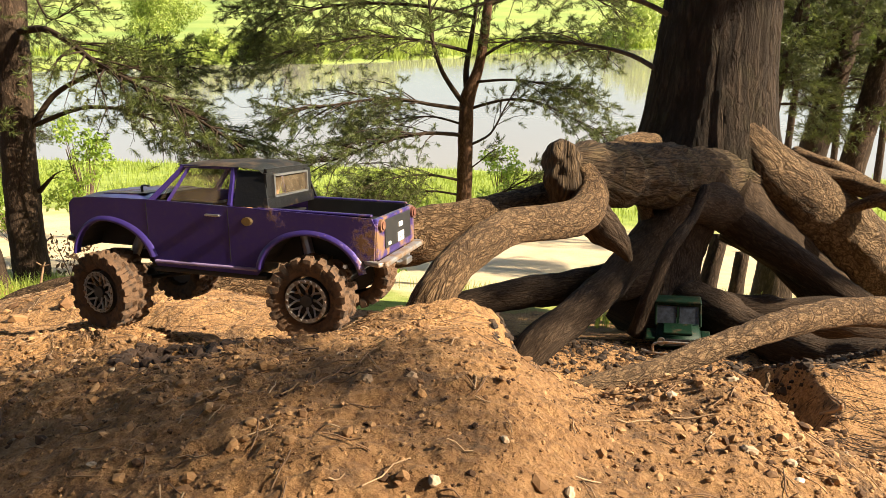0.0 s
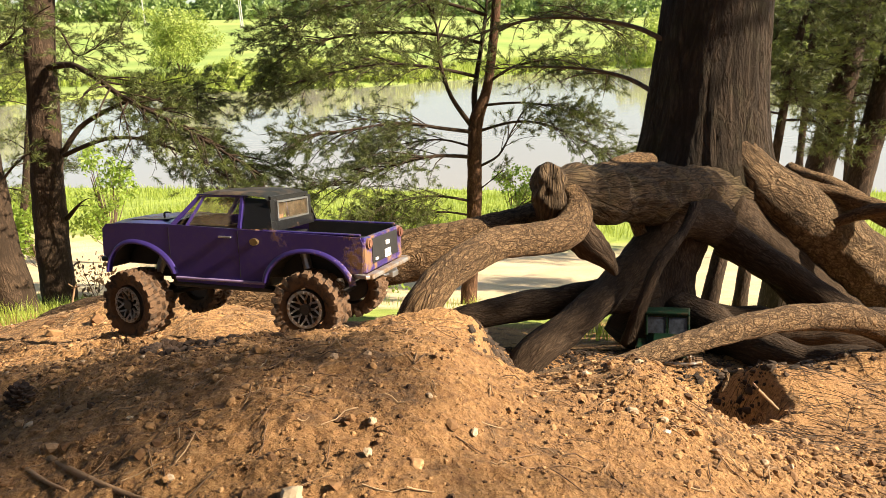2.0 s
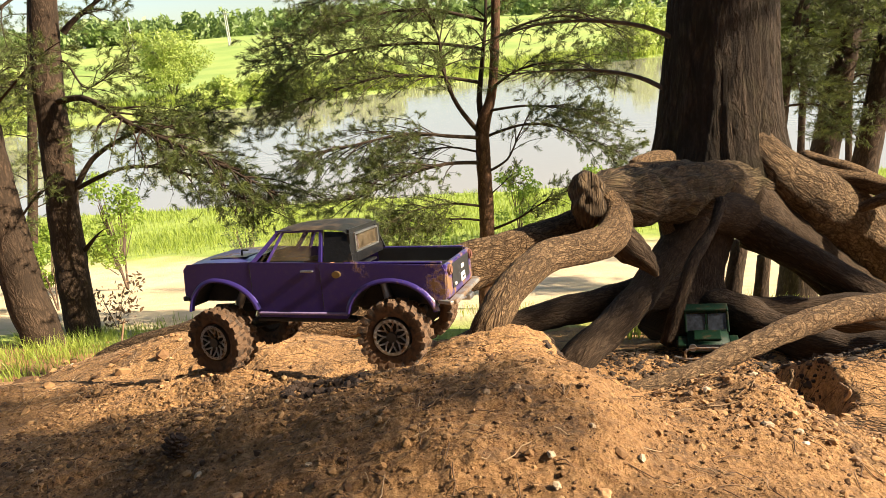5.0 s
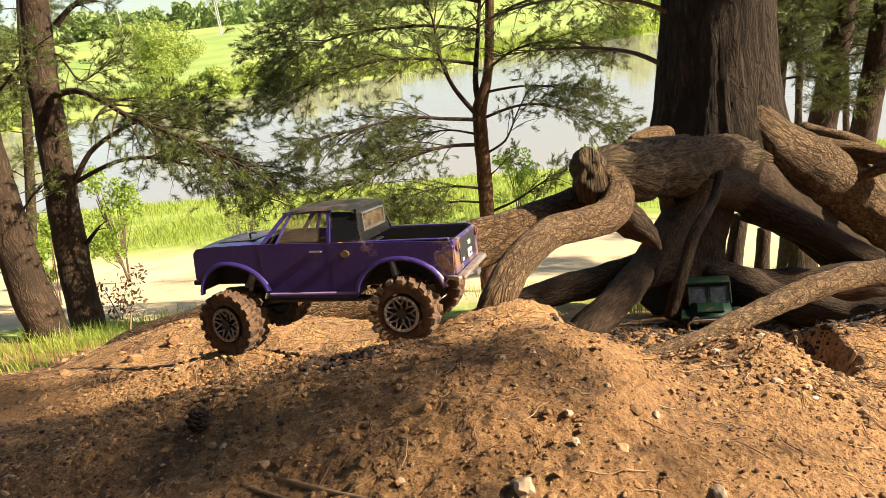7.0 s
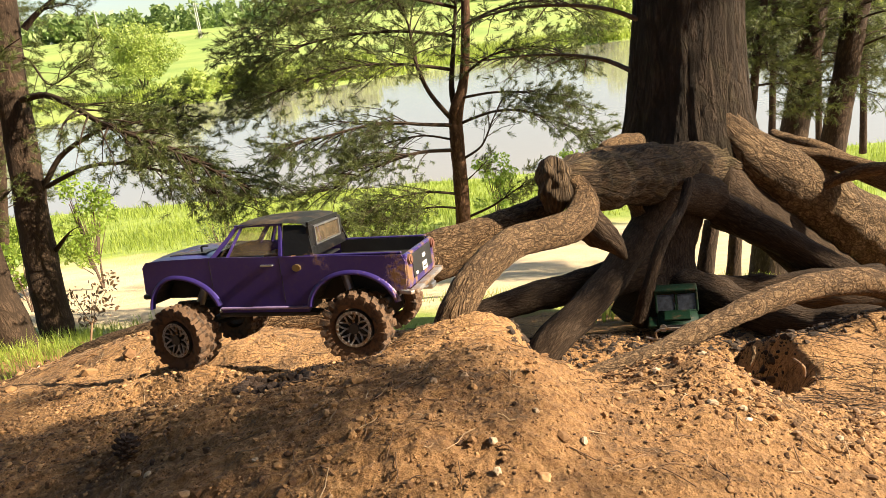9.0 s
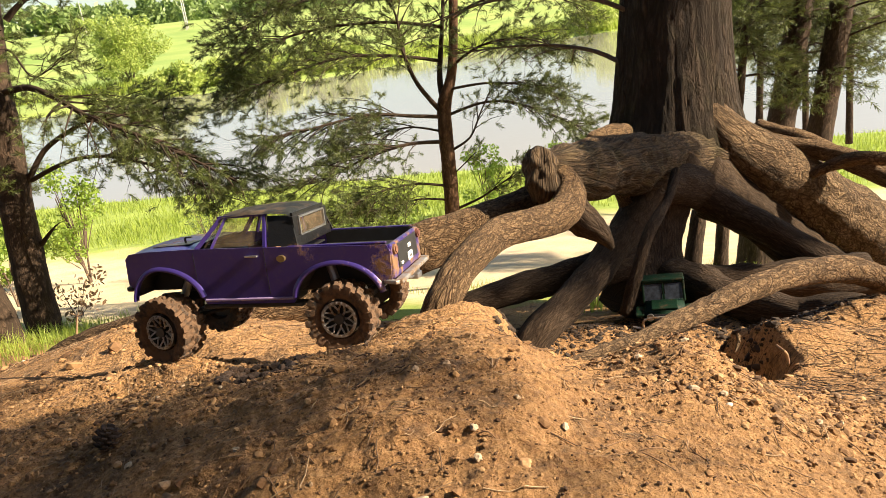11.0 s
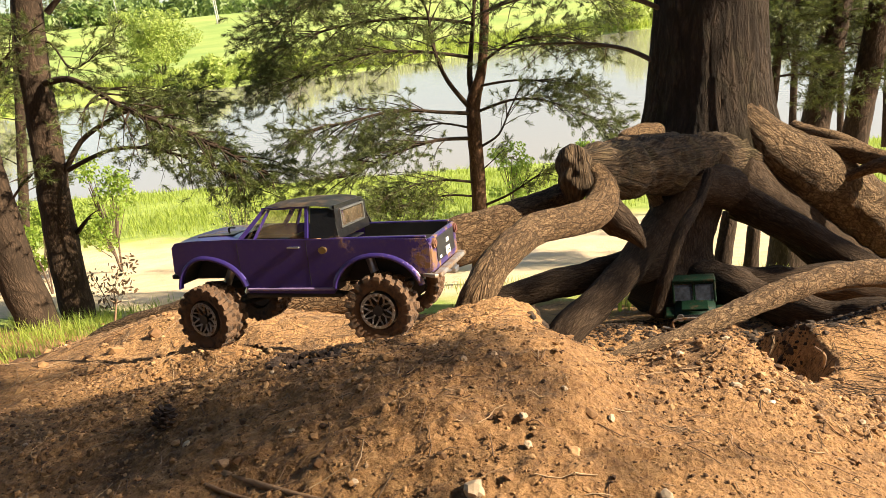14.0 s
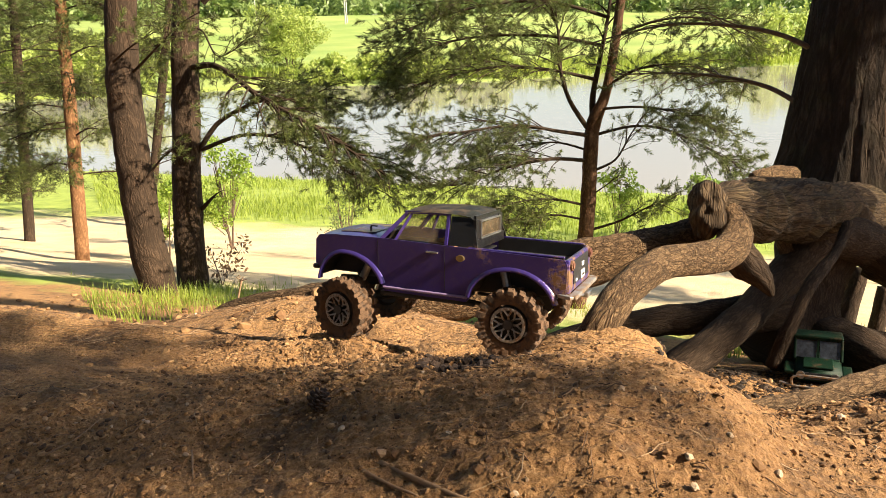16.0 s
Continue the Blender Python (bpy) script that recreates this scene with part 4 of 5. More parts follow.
def wheel(parent, x, y, z, r=0.061, w=0.051, steer=0.0, out=1):
    """Wheel > tyre with lugs, rim with ring bolts and spokes."""
    wh = new("wheel")
    wh.parent = parent
    wh.matrix_basis = pose(x, y, z, 0, 0, steer + (0 if out > 0 else 180))
    bm = bmesh.new()
    seed = 17 * x + 5 * y
    prof = [(0.58, -0.40), (0.72, -0.49), (0.84, -0.50)] + [(0.90 + 0.03 * (1 - abs(k) / 7) ** 0.5, 0.5 * k / 7) for k in range(-7, 8)] + [(0.84, 0.50), (0.72, 0.49), (0.58, 0.40)]
    seg, rings = 168, []
    for i in range(seg):
        a = 2 * math.pi * i / seg
        ring = []
        for q, p in prof:
            edge = abs(p) / 0.5
            turn = (i / seg * 18 + (0.5 if p > 0 else 0.0) + 0.30 * (1 - edge)) % 1.0
            lug = 1.0 if turn < 0.60 and q > 0.8 and edge > 0.12 else 0.0
            if 0.42 < edge < 0.52 and turn > 0.30:
                lug = 0.0
            mud = noise.noise(Vector((math.cos(a) * 9 + seed, p * 9, math.sin(a) * 9)))
            k = q + lug * (0.085 if q > 0.88 else 0.05) + 0.012 * mud + (0.02 if q > 0.8 else 0.0) * max(0.0, noise.noise(Vector((math.cos(a) * 3, p * 3 + seed, math.sin(a) * 3))))
            wide = 1 + (0.05 * lug if edge > 0.9 else 0.0)
            ring.append(bm.verts.new((math.cos(a) * r * k, w * p * wide, math.sin(a) * r * k)))
        rings.append(ring)
    for i in range(seg):
        for j in range(len(prof)):
            k = (j + 1) % len(prof)
            bm.faces.new((rings[i][j], rings[i][k], rings[(i + 1) % seg][k], rings[(i + 1) % seg][j]))
    part("tyre", bm, M_TYRE, wh, "knobbly mud-caked rubber tyre")
    bm = bmesh.new()
    cyl(bm, r * 0.51, w * 0.5, (0, 0, 0), seg=32)
    for i in range(28):
        a0, a1 = 2 * math.pi * i / 28, 2 * math.pi * (i + 1) / 28
        q = [bm.verts.new((math.cos(a) * r * k, w * d, math.sin(a) * r * k)) for a in (a0, a1) for k, d in ((0.54, 0.46), (0.43, 0.48), (0.38, 0.30))]
        bm.faces.new((q[0], q[1], q[4], q[3]))
        bm.faces.new((q[1], q[2], q[5], q[4]))
    rim = part("rim", bm, M_BLACK, wh, "dark rim behind a bolted ring")
    bm = bmesh.new()
    for i in range(20):
        a = 2 * math.pi * i / 20
        cyl(bm, r * 0.03, w * 0.06, (math.cos(a) * r * 0.475, w * 0.495, math.sin(a) * r * 0.475), seg=8)
    for i in range(8):
        a = 2 * math.pi * i / 8
        for da in (-0.27, 0.27):
            pipe(bm, [(math.cos(a) * r * 0.12, w * 0.37, math.sin(a) * r * 0.12), (math.cos(a) * r * 0.24, w * 0.39, math.sin(a) * r * 0.24), (math.cos(a + da) * r * 0.43, w * 0.46, math.sin(a + da) * r * 0.43)], r * 0.028, 6, 2)
    for i in range(40):
        a0, a1 = 2 * math.pi * i / 40, 2 * math.pi * (i + 1) / 40
        q = [bm.verts.new((math.cos(a) * r * k, w * 0.485, math.sin(a) * r * k)) for a in (a0, a1) for k in (0.52, 0.43)]
        bm.faces.new((q[0], q[1], q[3], q[2]))
    part("ring", bm, M_RIM, rim, "muddy grey spokes and bolts")
    bm = bmesh.new()
    cyl(bm, r * 0.15, w * 0.16, (0, w * 0.40, 0), seg=12)
    part("hub", bm, M_BLACK, wh)
    return wh


WB = 0.335


def purple_truck():
    t = tagged(new("model_pickup_truck"), "muddy purple radio-controlled model pickup on knobbly tyres", "toy truck")
    W = 0.096
    lean = lambda z: 0.0
    # one side of the body, with both wheel arches cut out
    R = 0.080
    side = [(-0.100, 0.063), (-0.103, 0.125), (-0.098, 0.138), (0.10, 0.143), (0.26, 0.147), (0.36, 0.145), (0.412, 0.141), (0.424, 0.130), (0.428, 0.074)]
    side += [(WB + R * 1.0, 0.062)] + arc(WB, 0.022, R, 32, 172, 18)[1:] + [(WB - R - 0.004, 0.022), (R + 0.006, 0.020)] + arc(0, 0.022, R, 5, 150, 18)
    for sgn, nm in ((1, "left"), (-1, "right")):
        bm = bmesh.new()
        slab(bm, side, W - 0.004, W, lean)
        if sgn < 0:
            bmesh.ops.scale(bm, vec=(1, -1, 1), verts=bm.verts)
        sp = part("body_side", bm, M_PURPLE, t, "purple panel smeared with mud")
        for cx in (0.0, WB):
            bm = bmesh.new()
            for i in range(26):
                a0, a1 = radians(8 + 160 * i / 26), radians(8 + 160 * (i + 1) / 26)
                q = []
                for a in (a0, a1):
                    for k, d in ((R - 0.001, -0.006), (R - 0.001, 0.006), (R + 0.004, 0.006), (R + 0.009, -0.001)):
                        z = 0.022 + k * math.sin(a)
                        q.append(bm.verts.new((cx + k * math.cos(a), sgn * (W + d + lean(z)), z)))
                for j in range(3):
                    bm.faces.new((q[j], q[j + 1], q[j + 5], q[j + 4]))
            bmesh.ops.remove_doubles(bm, verts=bm.verts, dist=1e-5)
            part("fender_flare", bm, M_PURPLE, sp, smooth=True)
        bm = bmesh.new()
        box(bm, (0.17, 0.006, 0.006), (0.168, sgn * (W + 0.001), 0.031), bevel=0.002)
        part("trim_strip", bm, simple("dull_purple_trim", (0.22, 0.16, 0.30), 0.4), sp, "pale trim strip along the sill")
        bm = bmesh.new()
        box(bm, (0.024, 0.006, 0.004), (0.150, sgn * (W + 0.003), 0.126), bevel=0.0015)
        part("door_handle", bm, M_STEEL, sp, "small chrome door handle")
        for xx in (0.262, 0.127):
            bm = bmesh.new()
            box(bm, (0.0009, 0.0012, 0.10), (xx, sgn * (W - 0.0003), 0.09))
            part("door_gap", bm, M_BLACK, sp)
        bm = bmesh.new()
        cyl(bm, 0.0075, 0.008, (0.095, sgn * (W + 0.002), 0.119), seg=16)
        part("fuel_cap", bm, M_BRASS, sp, "round brass cap")
    # dark wells over the wheels
    for cx in (0.0, WB):
        for sgn in (1, -1):
            bm = bmesh.new()
            q = [[bm.verts.new((cx + R * 0.99 * math.cos(radians(15 + 150 * i / 14)), sgn * yy, 0.022 + R * 0.99 * math.sin(radians(15 + 150 * i / 14)))) for yy in (W - 0.005, 0.045)] for i in range(15)]
            for a, b in zip(q, q[1:]):
                bm.faces.new((a[0], a[1], b[1], b[0]))
            bm.faces.new([c[1] for c in q])
            part("wheel_well", bm, M_CHASSIS, t)
    # bonnet and nose
    bm = bmesh.new()
    rows = [(0.262, 0.150, 0.0955), (0.33, 0.149, 0.0955), (0.395, 0.146, 0.0955), (0.416, 0.140, 0.0955), (0.425, 0.128, 0.0955), (0.428, 0.074, 0.0955)]
    grid = [[bm.verts.new((x, y * w, z - 0.006 * abs(y) ** 6 + 0.003 * (1 - y * y))) for y in (-1, -0.9, -0.6, -0.2, 0.2, 0.6, 0.9, 1)] for x, z, w in rows]
    for a, b in zip(grid, grid[1:]):
        for i in range(7):
            bm.faces.new((a[i], a[i + 1], b[i + 1], b[i]))
    bonnet = part("bonnet", bm, M_PURPLE, t, "purple bonnet with dusty dark panels", smooth=True)
    for sgn in (-1, 1):
        bm = bmesh.new()
        box(bm, (0.085, 0.05, 0.002), (0.325, sgn * 0.042, 0.1505), (0, 2.5, 0), 0.0008)
        part("bonnet_panel", bm, M_ROOF, bonnet, "black panel on the bonnet")
    bm = bmesh.new()
    box(bm, (0.006, 0.14, 0.028), (0.4275, 0, 0.100), bevel=0.002)
    part("grille", bm, M_BLACK, t)
    for sgn in (-1, 1):
        bm = bmesh.new()
        cyl(bm, 0.012, 0.006, (0.431, sgn * 0.06, 0.10), (0, 90, 0), 20)
        part("headlight", bm, M_STEEL, t)
    bm = bmesh.new()
    box(bm, (0.022, 0.185, 0.012), (0.432, 0, 0.060), bevel=0.004)
    part("front_bumper", bm, M_BLACK, t)
    # cab: roof, pillars, panes
    bm = bmesh.new()
    rr = [(0.226, 0.221, 0.073), (0.219, 0.229, 0.075), (0.17, 0.234, 0.076), (0.12, 0.234, 0.076), (0.096, 0.230, 0.075), (0.086, 0.217, 0.074)]
    grid = [[bm.verts.new((x, y * w, z - 0.010 * abs(y) ** 7)) for y in (-1, -0.95, -0.82, -0.3, 0.3, 0.82, 0.95, 1)] for x, z, w in rr]
    for a, b in zip(grid, grid[1:]):
        for i in range(7):
            bm.faces.new((a[i], a[i + 1], b[i + 1], b[i]))
    bmesh.ops.solidify(bm, geom=list(bm.faces), thickness=0.003)
    part("roof", bm, M_ROOF, t, "muddy black roof", smooth=True)
    def strut(nm, pts, width, m=M_PURPLE, lab=""):
        bm = bmesh.new()
        for a, b in zip(pts, pts[1:]):
            a, b = Vector(a), Vector(b)
            d = b - a
            q = d.to_track_quat("X", "Z").to_matrix().to_4x4()
            g = bmesh.ops.create_cube(bm, size=1.0)
            bmesh.ops.transform(bm, verts=g["verts"], matrix=Matrix.Translation((a + b) / 2) @ q @ Matrix.Diagonal((d.length + width * 0.5, 0.005, width, 1)))
        return part(nm, bm, m, t, lab)
    for s in (-1, 1):
        top, bot = s * 0.0705, s * 0.0885
        strut("windscreen_pillar", [(0.268, bot, 0.146), (0.222, top, 0.218)], 0.008)
        strut("vent_pillar", [(0.240, bot, 0.146), (0.212, top, 0.220)], 0.005)
        strut("door_pillar", [(0.138, bot, 0.146), (0.138, top, 0.222)], 0.008)
        strut("window_frame", [(0.225, top, 0.220), (0.138, top, 0.222)], 0.007)
        bm = bmesh.new()
        slab(bm, [(0.133, 0.144), (0.133, 0.218), (0.090, 0.216), (0.078, 0.143)], s * 0.078 - 0.002, s * 0.078 + 0.002, lambda z, s=s: -s * 0.22 * (z - 0.18))
        part("rear_quarter", bm, M_QUARTER, t, "black cab corner caked with mud")
        bm = bmesh.new()
        slab(bm, [(0.255, 0.147), (0.220, 0.217), (0.140, 0.219), (0.140, 0.147)], s * 0.0795 - 0.0006, s * 0.0795 + 0.0006, lambda z, s=s: -s * 0.22 * (z - 0.183))
        g = part("side_window", bm, M_GLASS, t, "clear dusty side window")
        g.visible_shadow = False
    bm = bmesh.new()
    q = [bm.verts.new(p) for p in ((0.266, -0.086, 0.148), (0.266, 0.086, 0.148), (0.222, 0.069, 0.222), (0.222, -0.069, 0.222))]
    bm.faces.new(q)
    bmesh.ops.solidify(bm, geom=list(bm.faces), thickness=0.001)
    g = part("windscreen", bm, M_GLASS, t)
    g.visible_shadow = False
    # back wall of the cab with its framed pane
    bm = bmesh.new()
    for zc, h, yw, yc in ((0.150, 0.024, 0.168, 0), (0.216, 0.014, 0.142, 0)):
        box(bm, (0.004, yw, h), (0.084 + (zc - 0.15) * 0.06, yc, zc))
    for s in (-1, 1):
        box(bm, (0.004, 0.022, 0.06), (0.086, s * 0.066, 0.184))
    wall = part("cab_back", bm, M_QUARTER, t, "black back wall of the cab")
    bm = bmesh.new()
    for zc in (0.1635, 0.2085):
        box(bm, (0.006, 0.116, 0.004), (0.0835, 0, zc))
    for s in (-1, 1):
        box(bm, (0.006, 0.004, 0.045), (0.0835, s * 0.057, 0.186))
    part("window_frame", bm, M_STEEL, wall, "pale rear window frame")
    bm = bmesh.new()
    box(bm, (0.0012, 0.112, 0.043), (0.0845, 0, 0.186))
    g = part("rear_window", bm, M_GLASS, wall)
    g.visible_shadow = False
    # seats seen through the panes
    for s in (-1, 1):
        bm = bmesh.new()
        box(bm, (0.045, 0.05, 0.02), (0.165, s * 0.036, 0.135), bevel=0.006)
        box(bm, (0.016, 0.05, 0.06), (0.138, s * 0.036, 0.165), (0, -12, 0), 0.006)
        part("seat", bm, simple("tan_seat", (0.32, 0.17, 0.09), 0.7), t, "tan seat")
    bm = bmesh.new()
    box(bm, (0.33, 0.165, 0.004), (0.25, 0, 0.118))
    part("interior_tray", bm, M_BLACK, t)
    # bed
    bm = bmesh.new()
    box(bm, (0.175, 0.165, 0.004), (-0.006, 0, 0.108))
    part("bed_floor", bm, M_BLACK, t)
    for s in (-1, 1):
        bm = bmesh.new()
        box(bm, (0.18, 0.007, 0.005), (-0.006, s * 0.0865, 0.1415), bevel=0.002)
        part("bed_rail", bm, M_PURPLE, t)
        bm = bmesh.new()
        box(bm, (0.175, 0.003, 0.032), (-0.006, s * 0.083, 0.124))
        part("bed_liner", bm, M_BLACK, t)
    bm = bmesh.new()
    box(bm, (0.010, 0.188, 0.074), (-0.101, 0, 0.101), bevel=0.004)
    gate = part("tailgate", bm, M_PURPLE, t, "purple tailgate, worn and muddy at the corners")
    bm = bmesh.new()
    box(bm, (0.003, 0.128, 0.052), (-0.1065, 0, 0.106), bevel=0.001)
    part("tailgate_panel", bm, M_BLACK, gate, "black recessed panel")
    for nm, sz, at in (("sticker", (0.002, 0.018, 0.009), (-0.109, -0.006, 0.114)), ("plate", (0.002, 0.030, 0.018), (-0.109, -0.006, 0.091)), ("sticker", (0.002, 0.012, 0.006), (-0.109, 0.05, 0.088))):
        bm = bmesh.new()
        box(bm, sz, at, bevel=0.0008)
        p = part(nm, bm, M_WHITE, gate, "small white " + nm)
    bm = bmesh.new()
    for k in range(4):
        box(bm, (0.0008, 0.0025, 0.005), (-0.1102, -0.014 + 0.0055 * k, 0.090))
    part("plate_bars", bm, M_CHASSIS, gate)
    for s in (-1, 1):
        bm = bmesh.new()
        cyl(bm, 0.011, 0.006, (-0.107, s * 0.080, 0.125), (0, 90, 0), 20)
        cyl(bm, 0.007, 0.008, (-0.108, s * 0.080, 0.125), (0, 90, 0), 16)
        part("tail_light", bm, muddy("muddy_lamp", (0.12, 0.04, 0.025), amount=0.4), gate, "round muddy tail lamp")
    bm = bmesh.new()
    box(bm, (0.016, 0.200, 0.010), (-0.113, 0, 0.060), bevel=0.003)
    for s in (-1, 1):
        box(bm, (0.03, 0.012, 0.008), (-0.10, s * 0.097, 0.060), (0, 0, -s * 25), 0.002)
    rb = part("rear_bumper", bm, M_BUMPER, t, "dusty metal step bumper")
    bm = bmesh.new()
    pipe(bm, [(-0.108, -0.03, 0.056), (-0.114, -0.028, 0.048), (-0.114, 0.028, 0.048), (-0.108, 0.03, 0.056)], 0.003)
    box(bm, (0.02, 0.03, 0.012), (-0.115, 0, 0.046), bevel=0.002)
    part("tow_loop", bm, M_STEEL, rb)
    # chassis, axles, links, shocks
    for s in (-1, 1):
        bm = bmesh.new()
        box(bm, (0.44, 0.010, 0.016), (0.16, s * 0.034, 0.045), bevel=0.002)
        part("chassis_rail", bm, M_CHASSIS, t)
        bm = bmesh.new()
        box(bm, (0.19, 0.016, 0.010), (0.168, s * 0.082, 0.014), bevel=0.003)
        part("rock_slider", bm, M_CHASSIS, t)
    bm = bmesh.new()
    box(bm, (0.12, 0.05, 0.03), (0.17, 0, 0.03), bevel=0.006)
    part("gearbox", bm, M_CHASSIS, t)
    for cx in (0.0, WB):
        bm = bmesh.new()
        cyl(bm, 0.009, 0.17, (cx, 0, 0), seg=16)
        bmesh.ops.create_uvsphere(bm, u_segments=16, v_segments=10, radius=0.020, matrix=pose(cx, 0.015, 0))
        part("axle", bm, M_CHASSIS, t)
        for s in (-1, 1):
            bm = bmesh.new()
            pipe(bm, [(cx, s * 0.045, 0.005), (0.168 + (cx - 0.168) * 0.35, s * 0.035, 0.018)], 0.004)
            part("suspension_link", bm, M_CHASSIS, t)
            bm = bmesh.new()
            pipe(bm, [(cx + 0.01, s * 0.055, 0.005), (cx + (0.03 if cx == 0 else -0.03), s * 0.048, 0.085)], 0.008, 10)
            part("shock", bm, M_STEEL, t)
    bm = bmesh.new()
    pipe(bm, [(0.30, 0.05, 0.152), (0.298, 0.052, 0.165), (0.285, 0.052, 0.166)], 0.002)
    part("snorkel_pin", bm, M_BLACK, t)
    return t


def seat_on(t, rear, front, side_offset, roll=0.0):
    """Put the truck so that the hubs of its near wheels lie at rear and front."""
    rear, front = Vector(rear), Vector(front)
    ax = (front - rear).normalized()
    left = Vector((-ax.y, ax.x, 0)).normalized()
    up = ax.cross(left)
    m = Matrix((ax, left, up)).transposed().to_4x4()
    m = m @ pose(0, 0, 0, roll)
    m.translation = rear - (m.to_3x3() @ Vector((0, 1, 0))) * side_offset
    t.matrix_basis = m


truck = purple_truck()
# trim the overhangs and the height of the shell; the shell sits high on its springs, nose up
CAB = ("roof", "windscreen_pillar", "vent_pillar", "door_pillar", "window_frame", "rear_quarter", "side_window", "windscreen", "cab_back", "rear_window", "seat")
for _o in list(truck.children_recursive):
    _k = _o.name.split(".")[0]
    if _k in ("axle", "suspension_link", "gearbox", "chassis_rail", "shock"):
        continue
    for _v in _o.data.vertices:
        if _k in CAB:
            _v.co.x -= 0.012
        if _v.co.x < 0:
            _v.co.x *= 0.95
        elif _v.co.x > WB:
            _v.co.x = WB + (_v.co.x - WB) * 0.70
        if _v.co.z > 0.01:
            _v.co.z = 0.01 + (_v.co.z - 0.01) * 0.80
        if _k in CAB and _v.co.z > 0.119:
            _v.co.z = 0.119 + (_v.co.z - 0.119) * 0.86
        _v.co.z += 0.007 + 0.017 * _v.co.x / WB
for _x in (0.0, WB):
    for _s in (1, -1):
        wheel(truck, _x, _s * 0.096, 0.0, steer=0.0 if _x == 0 else -12.0, out=_s)
seat_on(truck, (-0.238, 0.800, -0.040), (-0.571, 0.840, -0.058), 0.118, 9.0)


def green_crawler():
    t = tagged(new("model_crawler_truck"), "dark green radio-controlled crawler parked under the roots", "toy truck")
    bm = bmesh.new()
    slab(bm, [(-0.11, 0.035), (-0.11, 0.11), (0.03, 0.112), (0.115, 0.092), (0.122, 0.062), (0.10, 0.05)], -0.07, 0.07)
    bmesh.ops.bevel(bm, geom=list(bm.edges), offset=0.006, segments=3, affect="EDGES")
    body = part("body", bm, M_GREEN, t, "dark green dusty body", smooth=True)
    bm = bmesh.new()
    box(bm, (0.004, 0.075, 0.022), (0.121, 0, 0.074), (0, -10, 0), 0.001)
    part("grille", bm, M_BLACK, body)
    bm = bmesh.new()
    box(bm, (0.075, 0.09, 0.008), (0.07, 0, 0.107), (0, 13, 0), 0.003)
    part("bonnet", bm, M_GREEN, body)
    bm = bmesh.new()
    for s in (-1, 1):
        box(bm, (0.009, 0.009, 0.075), (0.015, s * 0.070, 0.143), (0, -18, 0), 0.003)
        box(bm, (0.009, 0.009, 0.07), (-0.10, s * 0.070, 0.145), bevel=0.003)
    box(bm, (0.12, 0.15, 0.010), (-0.05, 0, 0.182), bevel=0.005, seg=3)
    box(bm, (0.006, 0.006, 0.07), (0.016, 0, 0.143), (0, -18, 0))
    box(bm, (0.009, 0.146, 0.009), (0.004, 0, 0.177), bevel=0.003)
    part("cab_frame", bm, M_GREEN, t, "green cab frame and roof")
    for s in (-1, 1):
        bm = bmesh.new()
        box(bm, (0.002, 0.062, 0.058), (0.0165, s * 0.036, 0.143), (0, -18, 0))
        # blotches are dirt; the blue-grey base paints in a sky reflection
        part("windscreen_pane", bm, simple("dusty_pane_sky_tinted", (0.05, 0.06, 0.08), 0.3, var=0.7, scale=60), t, "dirty dark windscreen pane with the sky's reflection in its tint")
        bm = bmesh.new()
        cyl(bm, 0.013, 0.008, (0.121, s * 0.05, 0.075), (0, 90, 0), 16)
        part("headlight", bm, M_STEEL, t)
        bm = bmesh.new()
        box(bm, (0.09, 0.03, 0.012), (0.07, s * 0.085, 0.085), (0, 8, 0), 0.004)
        part("fender", bm, M_GREEN, t)
    bm = bmesh.new()
    pipe(bm, [(0.14, -0.075, 0.04), (0.152, -0.07, 0.075), (0.155, 0, 0.082), (0.152, 0.07, 0.075), (0.14, 0.075, 0.04)], 0.004)
    pipe(bm, [(0.125, -0.11, 0.045), (0.145, -0.075, 0.042), (0.15, 0, 0.04), (0.145, 0.075, 0.042), (0.125, 0.11, 0.045)], 0.005)
    part("bull_bar", bm, M_BUMPER, t, "bent tube bumper")
    bm = bmesh.new()
    box(bm, (0.24, 0.06, 0.03), (0, 0, 0.02), bevel=0.004)
    part("chassis", bm, M_CHASSIS, t)
    for x in (0.085, -0.10):
        for s in (1, -1):
            wheel(t, x, s * 0.092, -0.005, 0.055, 0.045, out=s)
    return t


crawler = green_crawler()
_p = Vector((0.616, 2.073, -0.679))
crawler.matrix_basis = pose(_p.x, _p.y, _p.z - 0.08, 0, 0, -103) @ pose(0, 0, 0, 5, -12, 0)


# ---- loose stuff on the soil ----
def rough_stone(rng, s):
    bm = bmesh.new()
    bmesh.ops.create_icosphere(bm, subdivisions=2, radius=1.0)
    o = Vector((rng.uniform(0, 50), rng.uniform(0, 50), 0))
    k = Vector((rng.uniform(0.7, 1.2), rng.uniform(0.6, 1.0), rng.uniform(0.45, 0.75)))
    for v in bm.verts:
        n = v.co.normalized()
        f = 1 + 0.45 * noise.noise(n * 1.3 + o) + 0.22 * noise.noise(n * 3 + o)
        v.co = Vector((n.x * k.x, n.y * k.y, n.z * k.z)) * f * s
    return bm


